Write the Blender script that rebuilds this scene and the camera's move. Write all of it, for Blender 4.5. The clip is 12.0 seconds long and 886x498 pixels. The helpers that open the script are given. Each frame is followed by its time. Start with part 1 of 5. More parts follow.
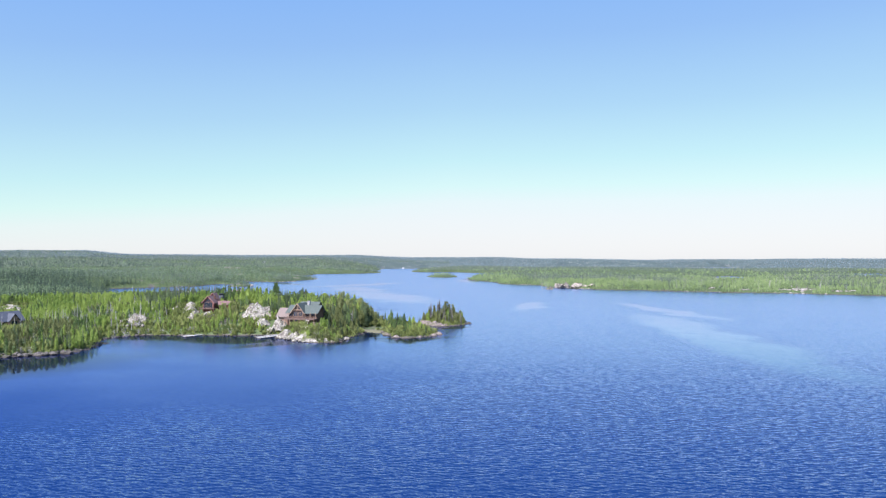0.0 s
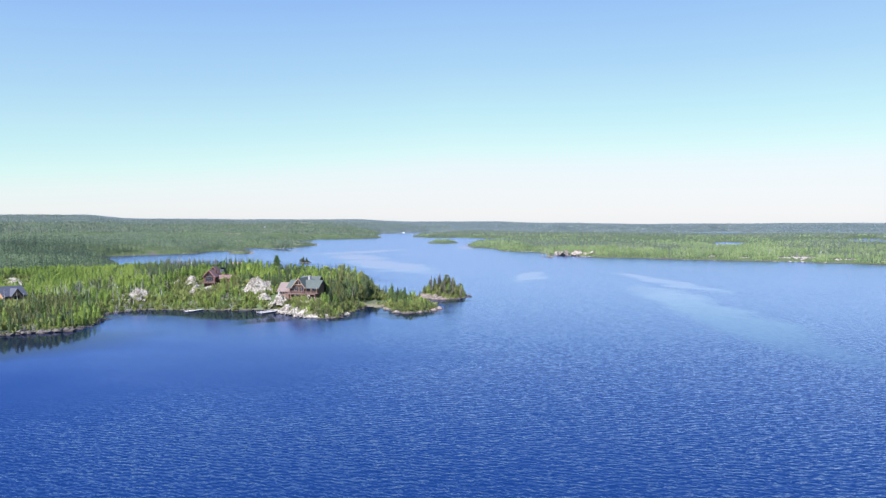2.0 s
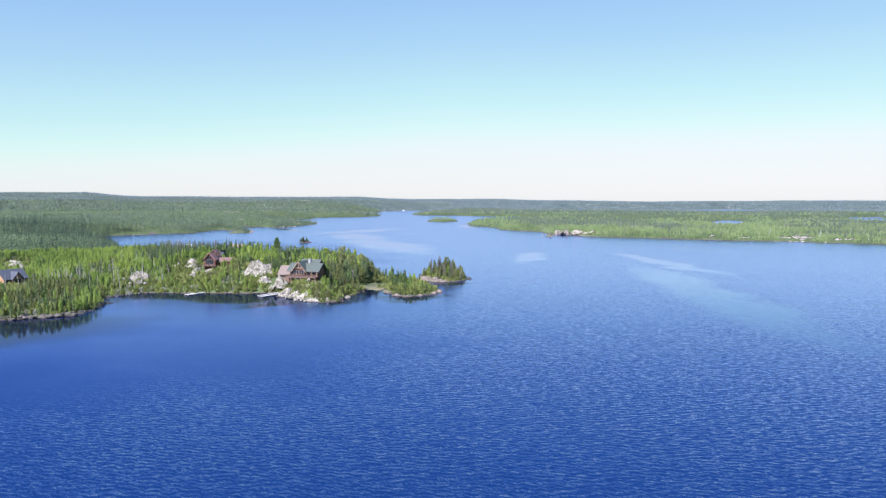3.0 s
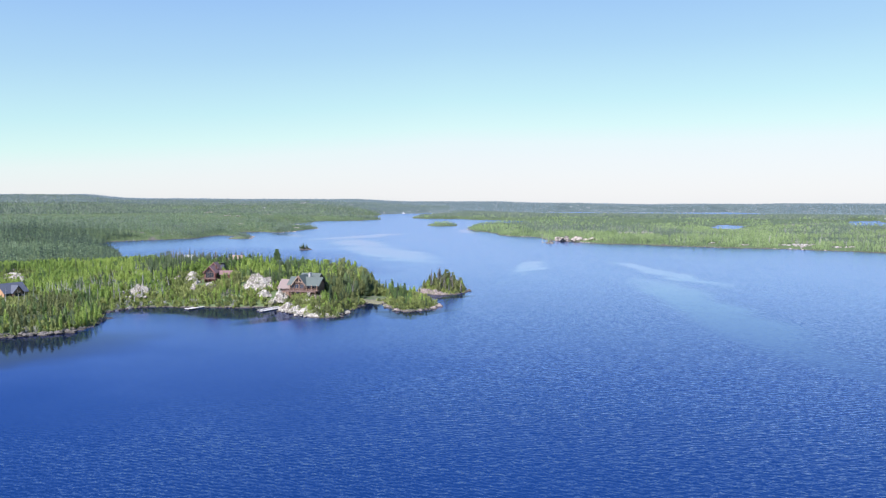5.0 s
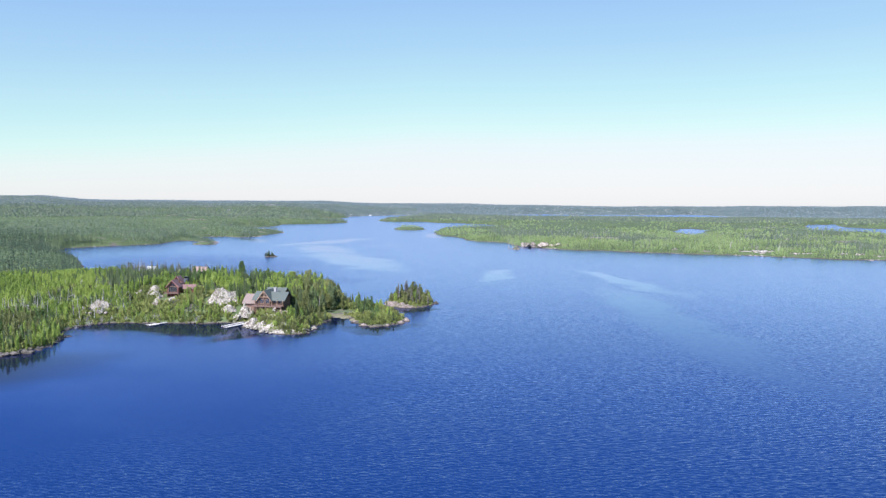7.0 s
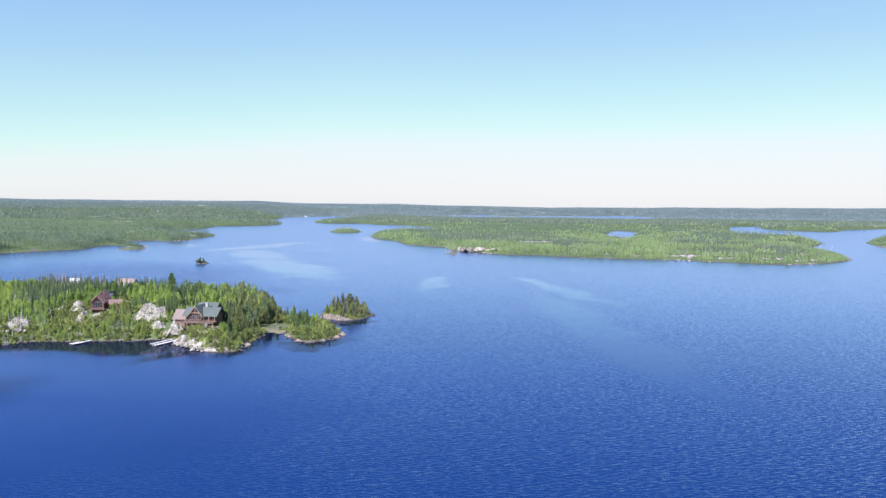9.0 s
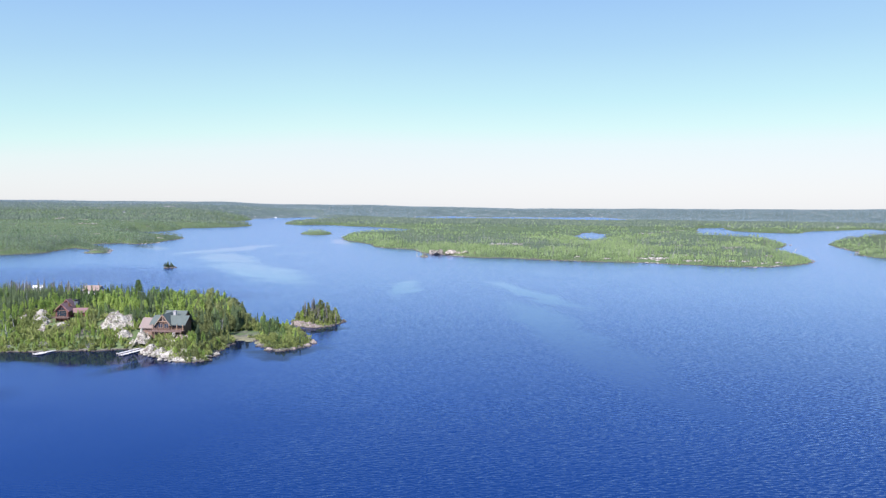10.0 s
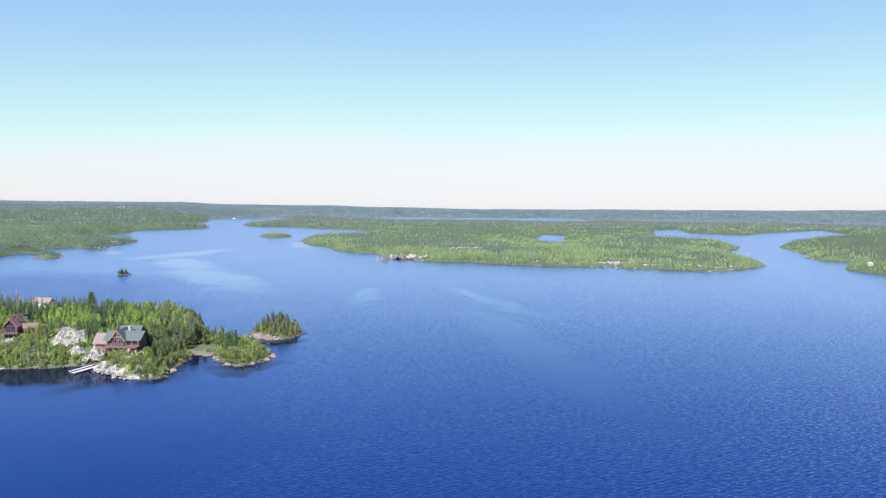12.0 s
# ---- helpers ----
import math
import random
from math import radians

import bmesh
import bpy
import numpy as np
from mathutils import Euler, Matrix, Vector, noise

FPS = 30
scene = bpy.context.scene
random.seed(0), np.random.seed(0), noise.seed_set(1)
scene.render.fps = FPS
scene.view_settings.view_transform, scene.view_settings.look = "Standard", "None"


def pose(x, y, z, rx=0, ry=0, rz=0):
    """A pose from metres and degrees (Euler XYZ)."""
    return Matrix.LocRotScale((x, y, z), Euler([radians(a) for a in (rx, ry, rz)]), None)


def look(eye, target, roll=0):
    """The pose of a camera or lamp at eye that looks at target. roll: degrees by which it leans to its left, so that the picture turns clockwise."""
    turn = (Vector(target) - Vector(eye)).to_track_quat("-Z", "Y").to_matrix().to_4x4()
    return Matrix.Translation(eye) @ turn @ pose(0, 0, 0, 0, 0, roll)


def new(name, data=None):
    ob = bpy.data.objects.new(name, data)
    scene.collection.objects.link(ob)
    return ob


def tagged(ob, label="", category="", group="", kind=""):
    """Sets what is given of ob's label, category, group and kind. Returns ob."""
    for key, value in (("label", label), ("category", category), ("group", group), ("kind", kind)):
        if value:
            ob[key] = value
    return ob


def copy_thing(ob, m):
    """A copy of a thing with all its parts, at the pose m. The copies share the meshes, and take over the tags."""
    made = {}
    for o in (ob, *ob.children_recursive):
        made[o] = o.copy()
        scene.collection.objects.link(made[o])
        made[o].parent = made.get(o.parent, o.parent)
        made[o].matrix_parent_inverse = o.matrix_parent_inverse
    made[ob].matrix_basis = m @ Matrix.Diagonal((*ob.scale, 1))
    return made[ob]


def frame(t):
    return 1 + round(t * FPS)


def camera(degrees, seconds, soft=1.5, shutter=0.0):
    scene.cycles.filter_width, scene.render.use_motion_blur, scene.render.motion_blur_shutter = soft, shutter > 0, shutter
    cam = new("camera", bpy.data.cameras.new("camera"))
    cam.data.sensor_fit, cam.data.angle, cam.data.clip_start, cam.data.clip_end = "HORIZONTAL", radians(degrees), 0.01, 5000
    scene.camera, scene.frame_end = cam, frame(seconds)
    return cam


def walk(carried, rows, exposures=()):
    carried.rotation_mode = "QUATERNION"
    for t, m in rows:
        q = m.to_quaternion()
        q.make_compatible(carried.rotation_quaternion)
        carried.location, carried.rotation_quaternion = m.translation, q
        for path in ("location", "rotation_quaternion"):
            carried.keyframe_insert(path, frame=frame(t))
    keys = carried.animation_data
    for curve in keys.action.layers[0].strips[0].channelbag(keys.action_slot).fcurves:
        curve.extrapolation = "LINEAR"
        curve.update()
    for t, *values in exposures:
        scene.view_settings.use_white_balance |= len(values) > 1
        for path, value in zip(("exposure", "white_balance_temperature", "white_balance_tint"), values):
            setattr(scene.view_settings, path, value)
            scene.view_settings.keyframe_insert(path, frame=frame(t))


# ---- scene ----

# ---------------------------------------------------------------- camera: a drone that climbs on the spot, tips down, then turns right
cam = camera(63.4, 12.0, soft=1.35)
# seconds, height, metres ahead, rise of the aim over 2 m, sideways aim over 2 m, lean
CLIMB = [
    (0.0, 34.60, 0.0, 0.034, -0.018, 0.0), (0.5, 35.95, 0.0, 0.025, -0.018, 0.0), (1.0, 37.25, 0.0, -0.005, -0.019, 0.0),
    (1.5, 38.60, 0.0, -0.036, -0.019, 0.0), (2.0, 40.05, 0.0, -0.068, -0.019, 0.0), (2.5, 41.50, 0.0, -0.099, -0.020, 0.0),
    (3.0, 42.98, 0.0, -0.132, -0.019, 0.0), (3.3, 43.9, 0.02, -0.139, -0.019, 0.02), (3.8, 45.4, 0.05, -0.134, -0.019, 0.04),
    (5.0, 49.05, 0.15, -0.128, -0.019, 0.08), (5.5, 50.55, 0.2, -0.127, -0.008, 0.1),
    (6.0, 52.15, 0.3, -0.126, 0.014, 0.12), (6.5, 53.80, 0.4, -0.126, 0.040, 0.16), (7.0, 55.35, 0.6, -0.125, 0.073, 0.2),
    (9.0, 61.80, 1.4, -0.125, 0.249, 0.38), (9.5, 63.30, 1.6, -0.124, 0.290, 0.4), (10.0, 64.80, 1.7, -0.123, 0.328, 0.43),
    (10.5, 66.40, 1.8, -0.124, 0.364, 0.46), (11.0, 67.85, 1.9, -0.123, 0.403, 0.48), (11.5, 69.30, 2.0, -0.122, 0.431, 0.5),
    (12.0, 70.80, 2.0, -0.123, 0.435, 0.5),
]
walk(cam, [(t, look((0.0, y, z), (dx, y + math.sqrt(4 - dx * dx), z + dz), lean)) for t, z, y, dz, dx, lean in CLIMB],
     exposures=[(0.0, 0.87, 5900, 20), (12.0, 0.87, 5900, 20)])

# ---------------------------------------------------------------- sky and sun
SUN_AZ, SUN_EL = radians(-146), radians(45)
world = bpy.data.worlds.new("sky")
scene.world = world
world.use_nodes = True
wn, wl = world.node_tree.nodes, world.node_tree.links
wn.clear()
sky = wn.new("ShaderNodeTexSky")
sky.sky_type, sky.sun_disc = "NISHITA", False
sky.sun_elevation, sky.sun_rotation = SUN_EL, SUN_AZ
sky.altitude, sky.air_density, sky.dust_density, sky.ozone_density = 300, 1.0, 0.6, 1.0
bg = wn.new("ShaderNodeBackground")
bg.inputs["Strength"].default_value = 0.1
wout = wn.new("ShaderNodeOutputWorld")
# the clear summer sky: rosy white at the horizon, then pale cyan, then blue
coord, sep, grade = wn.new("ShaderNodeTexCoord"), wn.new("ShaderNodeSeparateXYZ"), wn.new("ShaderNodeValToRGB")
wl.new(coord.outputs["Generated"], sep.inputs[0])
west, deeper = wn.new("ShaderNodeMath"), wn.new("ShaderNodeMath")  # a little deeper towards the west
west.operation, deeper.operation = "MINIMUM", "MULTIPLY_ADD"
west.inputs[1].default_value, deeper.inputs[1].default_value = 0.0, -0.08
wl.new(sep.outputs["X"], west.inputs[0])
wl.new(west.outputs[0], deeper.inputs[0])
wl.new(sep.outputs["Z"], deeper.inputs[2])
wl.new(deeper.outputs[0], grade.inputs["Fac"])
SKY = [(0.0, (0.785, 0.795, 0.712)), (0.030, (0.785, 0.795, 0.705)), (0.060, (0.778, 0.812, 0.710)), (0.082, (0.745, 0.835, 0.712)), (0.105, (0.64, 0.86, 0.70)), (0.14, (0.53, 0.80, 0.70)),
       (0.21, (0.40, 0.64, 0.71)), (0.30, (0.29, 0.50, 0.73)), (0.42, (0.20, 0.42, 0.78)), (1.0, (0.12, 0.32, 0.78))]
while len(grade.color_ramp.elements) < len(SKY):
    grade.color_ramp.elements.new(0.5)
for e, (at, c) in zip(grade.color_ramp.elements, SKY):
    e.position, e.color = at, (*[v * 5.9 for v in c], 1)
blend = wn.new("ShaderNodeMix")
blend.data_type = "RGBA"
blend.inputs["Factor"].default_value = 0.87
wl.new(sky.outputs[0], blend.inputs["A"])
wl.new(grade.outputs[0], blend.inputs["B"])
wl.new(blend.outputs["Result"], bg.inputs["Color"])
wl.new(bg.outputs[0], wout.inputs["Surface"])

lamp = bpy.data.lights.new("sun", "SUN")
lamp.energy, lamp.angle, lamp.color = 5.0, radians(0.53), (1.0, 0.95, 0.87)
sun = new("sun", lamp)
to_sun = Vector((math.sin(SUN_AZ) * math.cos(SUN_EL), math.cos(SUN_AZ) * math.cos(SUN_EL), math.sin(SUN_EL)))
sun.matrix_world = look(to_sun * 300, (0, 0, 0))

# ---------------------------------------------------------------- materials


class Mat:
    """A small builder for node materials."""

    def __init__(self, name, rough=0.7, metal=0.0, spec=0.3):
        self.m = bpy.data.materials.new(name)
        self.m.use_nodes = True
        self.n, self.l = self.m.node_tree.nodes, self.m.node_tree.links
        self.b = self.n["Principled BSDF"]
        self.b.inputs["Roughness"].default_value = rough
        self.b.inputs["Metallic"].default_value = metal
        self.b.inputs["Specular IOR Level"].default_value = spec
        self.geo = self.n.new("ShaderNodeNewGeometry")

    def noise(self, scale, detail=4, rough=0.55, vec=None, stretch=None):
        t = self.n.new("ShaderNodeTexNoise")
        t.inputs["Scale"].default_value, t.inputs["Detail"].default_value, t.inputs["Roughness"].default_value = scale, detail, rough
        v = vec or self.geo.outputs["Position"]
        if stretch:
            mp = self.n.new("ShaderNodeMapping")
            mp.inputs["Scale"].default_value = stretch[:3]
            if len(stretch) > 3:
                mp.inputs["Rotation"].default_value = (0, 0, stretch[3])
            self.l.new(v, mp.inputs["Vector"])
            v = mp.outputs["Vector"]
        self.l.new(v, t.inputs["Vector"])
        return t.outputs["Fac"]

    def ramp(self, fac, stops):
        r = self.n.new("ShaderNodeValToRGB")
        els = r.color_ramp.elements
        while len(els) < len(stops):
            els.new(0.5)
        for e, (p, c) in zip(els, stops):
            e.position = p
            e.color = (*c, 1) if len(c) == 3 else c
        self.l.new(fac, r.inputs["Fac"])
        return r.outputs["Color"]

    def span(self, fac, a, b, lo=0.0, hi=1.0):
        r = self.n.new("ShaderNodeMapRange")
        for key, v in (("From Min", a), ("From Max", b), ("To Min", lo), ("To Max", hi)):
            r.inputs[key].default_value = v
        self.l.new(fac, r.inputs["Value"])
        return r.outputs["Result"]

    def mix(self, fac, a, b, how="MIX"):
        x = self.n.new("ShaderNodeMix")
        x.data_type, x.blend_type = "RGBA", how
        for sock, v in ((x.inputs["Factor"], fac), (x.inputs["A"], a), (x.inputs["B"], b)):
            if isinstance(v, (int, float)):
                sock.default_value = v
            elif isinstance(v, tuple):
                sock.default_value = (*v, 1)
            else:
                self.l.new(v, sock)
        return x.outputs["Result"]

    def math(self, op, a, b=0.0):
        x = self.n.new("ShaderNodeMath")
        x.operation = op
        for sock, v in zip(x.inputs, (a, b)):
            if isinstance(v, (int, float)):
                sock.default_value = v
            else:
                self.l.new(v, sock)
        return x.outputs[0]

    def bump(self, fac, strength=0.4, dist=0.05):
        x = self.n.new("ShaderNodeBump")
        x.inputs["Strength"].default_value, x.inputs["Distance"].default_value = strength, dist
        self.l.new(fac, x.inputs["Height"])
        self.l.new(x.outputs["Normal"], self.b.inputs["Normal"])

    def colour(self, out):
        self.l.new(out, self.b.inputs["Base Color"])
        return self

    def axis(self, which):
        s = self.n.new("ShaderNodeSeparateXYZ")
        self.l.new(self.geo.outputs["Position"], s.inputs[0])
        return s.outputs[which]


def plain(name, a, b, scale=2.0, rough=0.7, metal=0.0, spec=0.3, bump=0.3):
    """A surface of two close tones, mottled at two scales."""
    k = Mat(name, rough, metal, spec)
    f = k.math("ADD", k.math("MULTIPLY", k.noise(scale), 0.6), k.math("MULTIPLY", k.noise(scale * 9, 2), 0.4))
    k.colour(k.ramp(f, [(0.32, a), (0.68, b)]))
    if bump:
        k.bump(f, bump)
    return k.m


def foliage(name, dark, mid, light, glow=0.3):
    """Leaves: a tone for each clump, drifting from tree to tree; some light passes through."""
    k = Mat(name, 0.6, 0, 0.2)
    f = k.math("ADD", k.math("MULTIPLY", k.geo.outputs["Random Per Island"], 0.30), k.math("ADD", k.math("MULTIPLY", k.span(k.noise(0.20, 3), 0.3, 0.7), 0.38), k.math("MULTIPLY", k.span(k.noise(0.035, 2), 0.35, 0.65), 0.32)))
    col = k.ramp(f, [(0.18, dark), (0.48, mid), (0.80, light)])
    k.colour(col)
    lift = k.n.new("ShaderNodeVectorMath")
    lift.operation = "MULTIPLY_ADD"
    lift.inputs[1].default_value, lift.inputs[2].default_value = (0.42, 0.42, 0.42), (0, 0, 0.58)
    k.l.new(k.geo.outputs["Normal"], lift.inputs[0])
    even = k.n.new("ShaderNodeVectorMath")
    even.operation = "NORMALIZE"
    k.l.new(lift.outputs[0], even.inputs[0])
    k.l.new(even.outputs[0], k.b.inputs["Normal"])
    tr = k.n.new("ShaderNodeBsdfTranslucent")
    k.l.new(col, tr.inputs["Color"])
    mx = k.n.new("ShaderNodeMixShader")
    mx.inputs[0].default_value = glow
    k.l.new(k.b.outputs[0], mx.inputs[1])
    k.l.new(tr.outputs[0], mx.inputs[2])
    k.l.new(mx.outputs[0], k.n["Material Output"].inputs["Surface"])
    return k.m


def rock_material(name, dark, pale, lichen):
    k = Mat(name, 0.85, 0, 0.2)
    f = k.math("ADD", k.math("MULTIPLY", k.noise(0.35, 5, 0.6), 0.55), k.math("MULTIPLY", k.noise(2.2, 4, 0.6), 0.45))
    col = k.ramp(f, [(0.42, dark), (0.50, pale), (0.7, tuple(min(1, c * 1.12) for c in pale))])
    col = k.mix(k.span(k.noise(0.45, 5, 0.65), 0.53, 0.58), col, lichen)
    crack = k.math("ABSOLUTE", k.math("SUBTRACT", k.noise(0.8, 5, 0.6, stretch=(1.0, 1.0, 2.2)), 0.5))
    col = k.mix(k.span(crack, 0.01, 0.035, 0.85, 0.0), col, dark)
    wet = k.span(k.axis("Z"), 0.15, 0.5, 1.0, 0.0)
    col = k.mix(wet, col, (0.07, 0.06, 0.05))
    k.colour(col)
    k.bump(f, 0.6, 0.3)
    return k.m


M_SPRUCE = foliage("spruce_needles", (0.048, 0.070, 0.036), (0.098, 0.138, 0.064), (0.162, 0.212, 0.100), 0.4)
M_BROAD = foliage("birch_leaves", (0.182, 0.288, 0.066), (0.326, 0.440, 0.098), (0.456, 0.556, 0.142), 0.58)
M_OLIVE = foliage("olive_leaves", (0.098, 0.118, 0.042), (0.178, 0.205, 0.070), (0.270, 0.298, 0.115), 0.45)
M_BUSH = foliage("bush_leaves", (0.110, 0.140, 0.040), (0.200, 0.240, 0.065), (0.290, 0.320, 0.105), 0.45)
# spruce green with aerial haze painted in: greyer and bluer than near needles
M_GREYGREEN = foliage("hazed_spruce_needles", (0.072, 0.102, 0.078), (0.130, 0.172, 0.122), (0.204, 0.248, 0.174), 0.37)
M_DARKSPRUCE = foliage("shaded_spruce_needles", (0.024, 0.040, 0.028), (0.052, 0.080, 0.050), (0.092, 0.128, 0.076), 0.3)
M_DEEPGREEN = foliage("poplar_leaves", (0.070, 0.120, 0.042), (0.135, 0.210, 0.066), (0.215, 0.305, 0.105), 0.48)
M_BROWNSPRUCE = foliage("thin_spruce_needles", (0.064, 0.074, 0.050), (0.112, 0.126, 0.084), (0.172, 0.184, 0.124), 0.3)
# blue aerial haze painted into the leaves of the farthest woods
M_FARWOOD = foliage("hazed_woodland", (0.128, 0.178, 0.200), (0.180, 0.242, 0.264), (0.236, 0.300, 0.322), 0.36)
M_HOARY = foliage("hoary_spruce_twigs", (0.105, 0.104, 0.088), (0.165, 0.162, 0.138), (0.235, 0.228, 0.196), 0.25)
# birch green with some aerial haze mixed into the colour
M_PALELEAF = foliage("hazed_birch_leaves", (0.158, 0.226, 0.100), (0.278, 0.374, 0.150), (0.398, 0.492, 0.224), 0.48)
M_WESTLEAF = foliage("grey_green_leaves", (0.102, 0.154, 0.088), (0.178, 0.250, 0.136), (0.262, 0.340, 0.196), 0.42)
M_BARK = plain("grey_bark", (0.13, 0.11, 0.09), (0.26, 0.23, 0.19), 3, 0.9)
M_DEAD = plain("dead_wood", (0.28, 0.268, 0.25), (0.48, 0.46, 0.43), 3, 0.9)
M_GRANITE = rock_material("pale_granite", (0.110, 0.092, 0.078), (0.385, 0.360, 0.300), (0.15, 0.155, 0.09))
M_SHORE = rock_material("shore_rock", (0.042, 0.039, 0.035), (0.145, 0.130, 0.113), (0.07, 0.07, 0.048))
M_CLIFF = rock_material("cliff_granite", (0.13, 0.105, 0.085), (0.39, 0.345, 0.285), (0.15, 0.15, 0.09))
M_BLEACHED = rock_material("bleached_granite", (0.21, 0.185, 0.16), (0.41, 0.375, 0.335), (0.26, 0.25, 0.19))
M_PINK = rock_material("pink_granite", (0.12, 0.095, 0.08), (0.265, 0.22, 0.19), (0.12, 0.12, 0.07))


def ground_material(name, greens, rock, rocky, wide=0.02, close=0.5):
    """Moss, grass and scrub with bare rock along the waterline and in patches."""
    k = Mat(name, 0.9, 0, 0.15)
    big, fine = k.noise(wide, 4), k.noise(close, 5, 0.65)
    f = k.math("ADD", k.math("MULTIPLY", big, 0.5), k.math("MULTIPLY", fine, 0.5))
    col = k.ramp(f, [(0.35, greens[0]), (0.5, greens[1]), (0.66, greens[2])])
    patch = k.span(k.math("ADD", k.noise(0.045, 5, 0.7), k.math("MULTIPLY", fine, 0.12)), rocky, rocky + 0.03)
    stone = k.ramp(fine, [(0.35, rock[0]), (0.62, rock[1])])
    col = k.mix(patch, col, stone)
    edge = k.math("ADD", k.axis("Z"), k.math("MULTIPLY", k.noise(0.12, 4), -1.7))
    col = k.mix(k.span(edge, -0.5, -0.1, 1.0, 0.0), col, stone)
    col = k.mix(k.span(k.axis("Z"), 0.1, 0.35, 1.0, 0.0), col, (0.06, 0.05, 0.04))
    k.colour(col)
    k.bump(fine, 0.5, 0.3)
    return k.m


M_GROUND = ground_material("forest_floor", ((0.050, 0.076, 0.030), (0.086, 0.120, 0.046), (0.128, 0.162, 0.070)), ((0.072, 0.068, 0.054), (0.160, 0.146, 0.118)), 0.67)
# far ground in bluish tones that stand for haze
M_FAR_GROUND = ground_material("hazed_floor", ((0.055, 0.078, 0.070), (0.084, 0.112, 0.100), (0.120, 0.152, 0.132)), ((0.25, 0.23, 0.2), (0.42, 0.4, 0.36)), 0.66, 0.008, 0.03)


def water_material():
    """Deep blue lake: wavelets tilt the surface; sheltered slicks are smoother and mirror the low sky."""
    k = Mat("lake_water", 0.24, 0, 0.5)
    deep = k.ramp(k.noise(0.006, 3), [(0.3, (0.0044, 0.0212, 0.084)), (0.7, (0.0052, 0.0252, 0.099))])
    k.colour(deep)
    warp = k.n.new("ShaderNodeTexNoise")
    warp.inputs["Scale"].default_value = 0.02
    warp.inputs["Detail"].default_value = 4
    k.l.new(k.geo.outputs["Position"], warp.inputs["Vector"])
    add = k.n.new("ShaderNodeVectorMath")
    add.operation = "MULTIPLY_ADD"
    add.inputs[1].default_value = (46, 90, 0)
    k.l.new(warp.outputs["Color"], add.inputs[0])
    k.l.new(k.geo.outputs["Position"], add.inputs[2])
    def spots(rows, inner, outer):
        """Ragged ellipses on the water: centre, half width, half length, turn."""
        total = None
        for cx, cy, hw, hl, turn in rows:
            mp = k.n.new("ShaderNodeMapping")
            mp.vector_type = "TEXTURE"
            mp.inputs["Location"].default_value = (cx + 23, cy + 45, 0)
            mp.inputs["Rotation"].default_value = (0, 0, radians(turn))
            mp.inputs["Scale"].default_value = (hw, hl, 1e6)
            k.l.new(add.outputs[0], mp.inputs["Vector"])
            ln = k.n.new("ShaderNodeVectorMath")
            ln.operation = "LENGTH"
            k.l.new(mp.outputs[0], ln.inputs[0])
            one = k.span(ln.outputs["Value"], inner, outer, 1.0, 0.0)
            total = one if total is None else k.math("MAXIMUM", total, one)
        return total

    calm = spots([(122, 332, 20, 145, -2), (150, 505, 12, 95, 8), (63, 552, 12, 65, -12), (-64, 712, 33, 135, 21), (-112, 880, 32, 95, 20), (-128, 1050, 28, 125, -28), (-248, 1100, 20, 75, 22), (-36, 965, 8, 40, -40), (30, 1250, 16, 110, 4)], 0.6, 1.08)
    lanes = k.noise(0.010, 5, 0.6, vec=add.outputs[0], stretch=(1.0, 0.35, 1.0, 0.35))
    calm = k.math("MAXIMUM", calm, k.span(lanes, 0.60, 0.75, 0.0, 0.4))
    calm = k.math("MULTIPLY", calm, k.span(k.noise(0.12, 4, 0.65), 0.3, 0.58, 0.5, 1.0))
    lee = spots([(-105, 305, 95, 52, 0), (-30, 350, 32, 40, 0), (-170, 245, 55, 30, 0), (-135, 250, 120, 60, 0), (-100, 212, 95, 58, 0)], 0.6, 1.2)
    # still water close under the banks, also darkened to stand for bank reflections
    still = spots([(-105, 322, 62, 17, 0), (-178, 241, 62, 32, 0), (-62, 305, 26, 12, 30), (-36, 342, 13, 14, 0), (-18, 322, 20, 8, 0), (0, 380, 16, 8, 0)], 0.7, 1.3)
    rough = k.math("MULTIPLY", k.span(calm, 0.0, 1.0, 0.17, 0.06), k.span(lee, 0.0, 1.0, 1.0, 1.2))
    rough = k.math("MULTIPLY", rough, k.span(still, 0.0, 1.0, 1.0, 0.4))
    patch = k.noise(0.03, 4, 0.6)
    swell = k.math("MULTIPLY", k.math("SUBTRACT", 1.0, k.math("MULTIPLY", calm, 0.85)), k.span(patch, 0.25, 0.75, 0.82, 1.12))
    swell = k.math("MULTIPLY", swell, k.span(k.axis("Y"), 100, 260, 0.98, 0.27))  # wavelets flatten away from the camera, to brighten the far water
    # steeper wavelets on the back bay, added to darken its reflection
    choppy = spots([(-205, 600, 120, 170, 22), (-120, 520, 70, 60, 0)], 0.5, 1.3)
    swell = k.math("MULTIPLY", swell, k.span(choppy, 0.0, 1.0, 1.0, 3.4))
    swell = k.math("MULTIPLY", swell, k.span(still, 0.0, 1.0, 1.0, 0.12))
    shelter = k.span(lee, 0.0, 1.0, 1.0, 0.12)
    # spots whose normals lean towards the camera, to darken the near left water
    camera_tilt = spots([(-118, 140, 50, 80, 30), (-150, 228, 55, 24, 14)], 0.3, 1.3)
    slopes = []

    def wavelets(length, turn, ragged):
        """Short-crested wavelets of one length and heading, 0 to 1."""
        mp, wv = k.n.new("ShaderNodeMapping"), k.n.new("ShaderNodeTexWave")
        mp.inputs["Rotation"].default_value = (0, 0, radians(turn))
        k.l.new(k.geo.outputs["Position"], mp.inputs["Vector"])
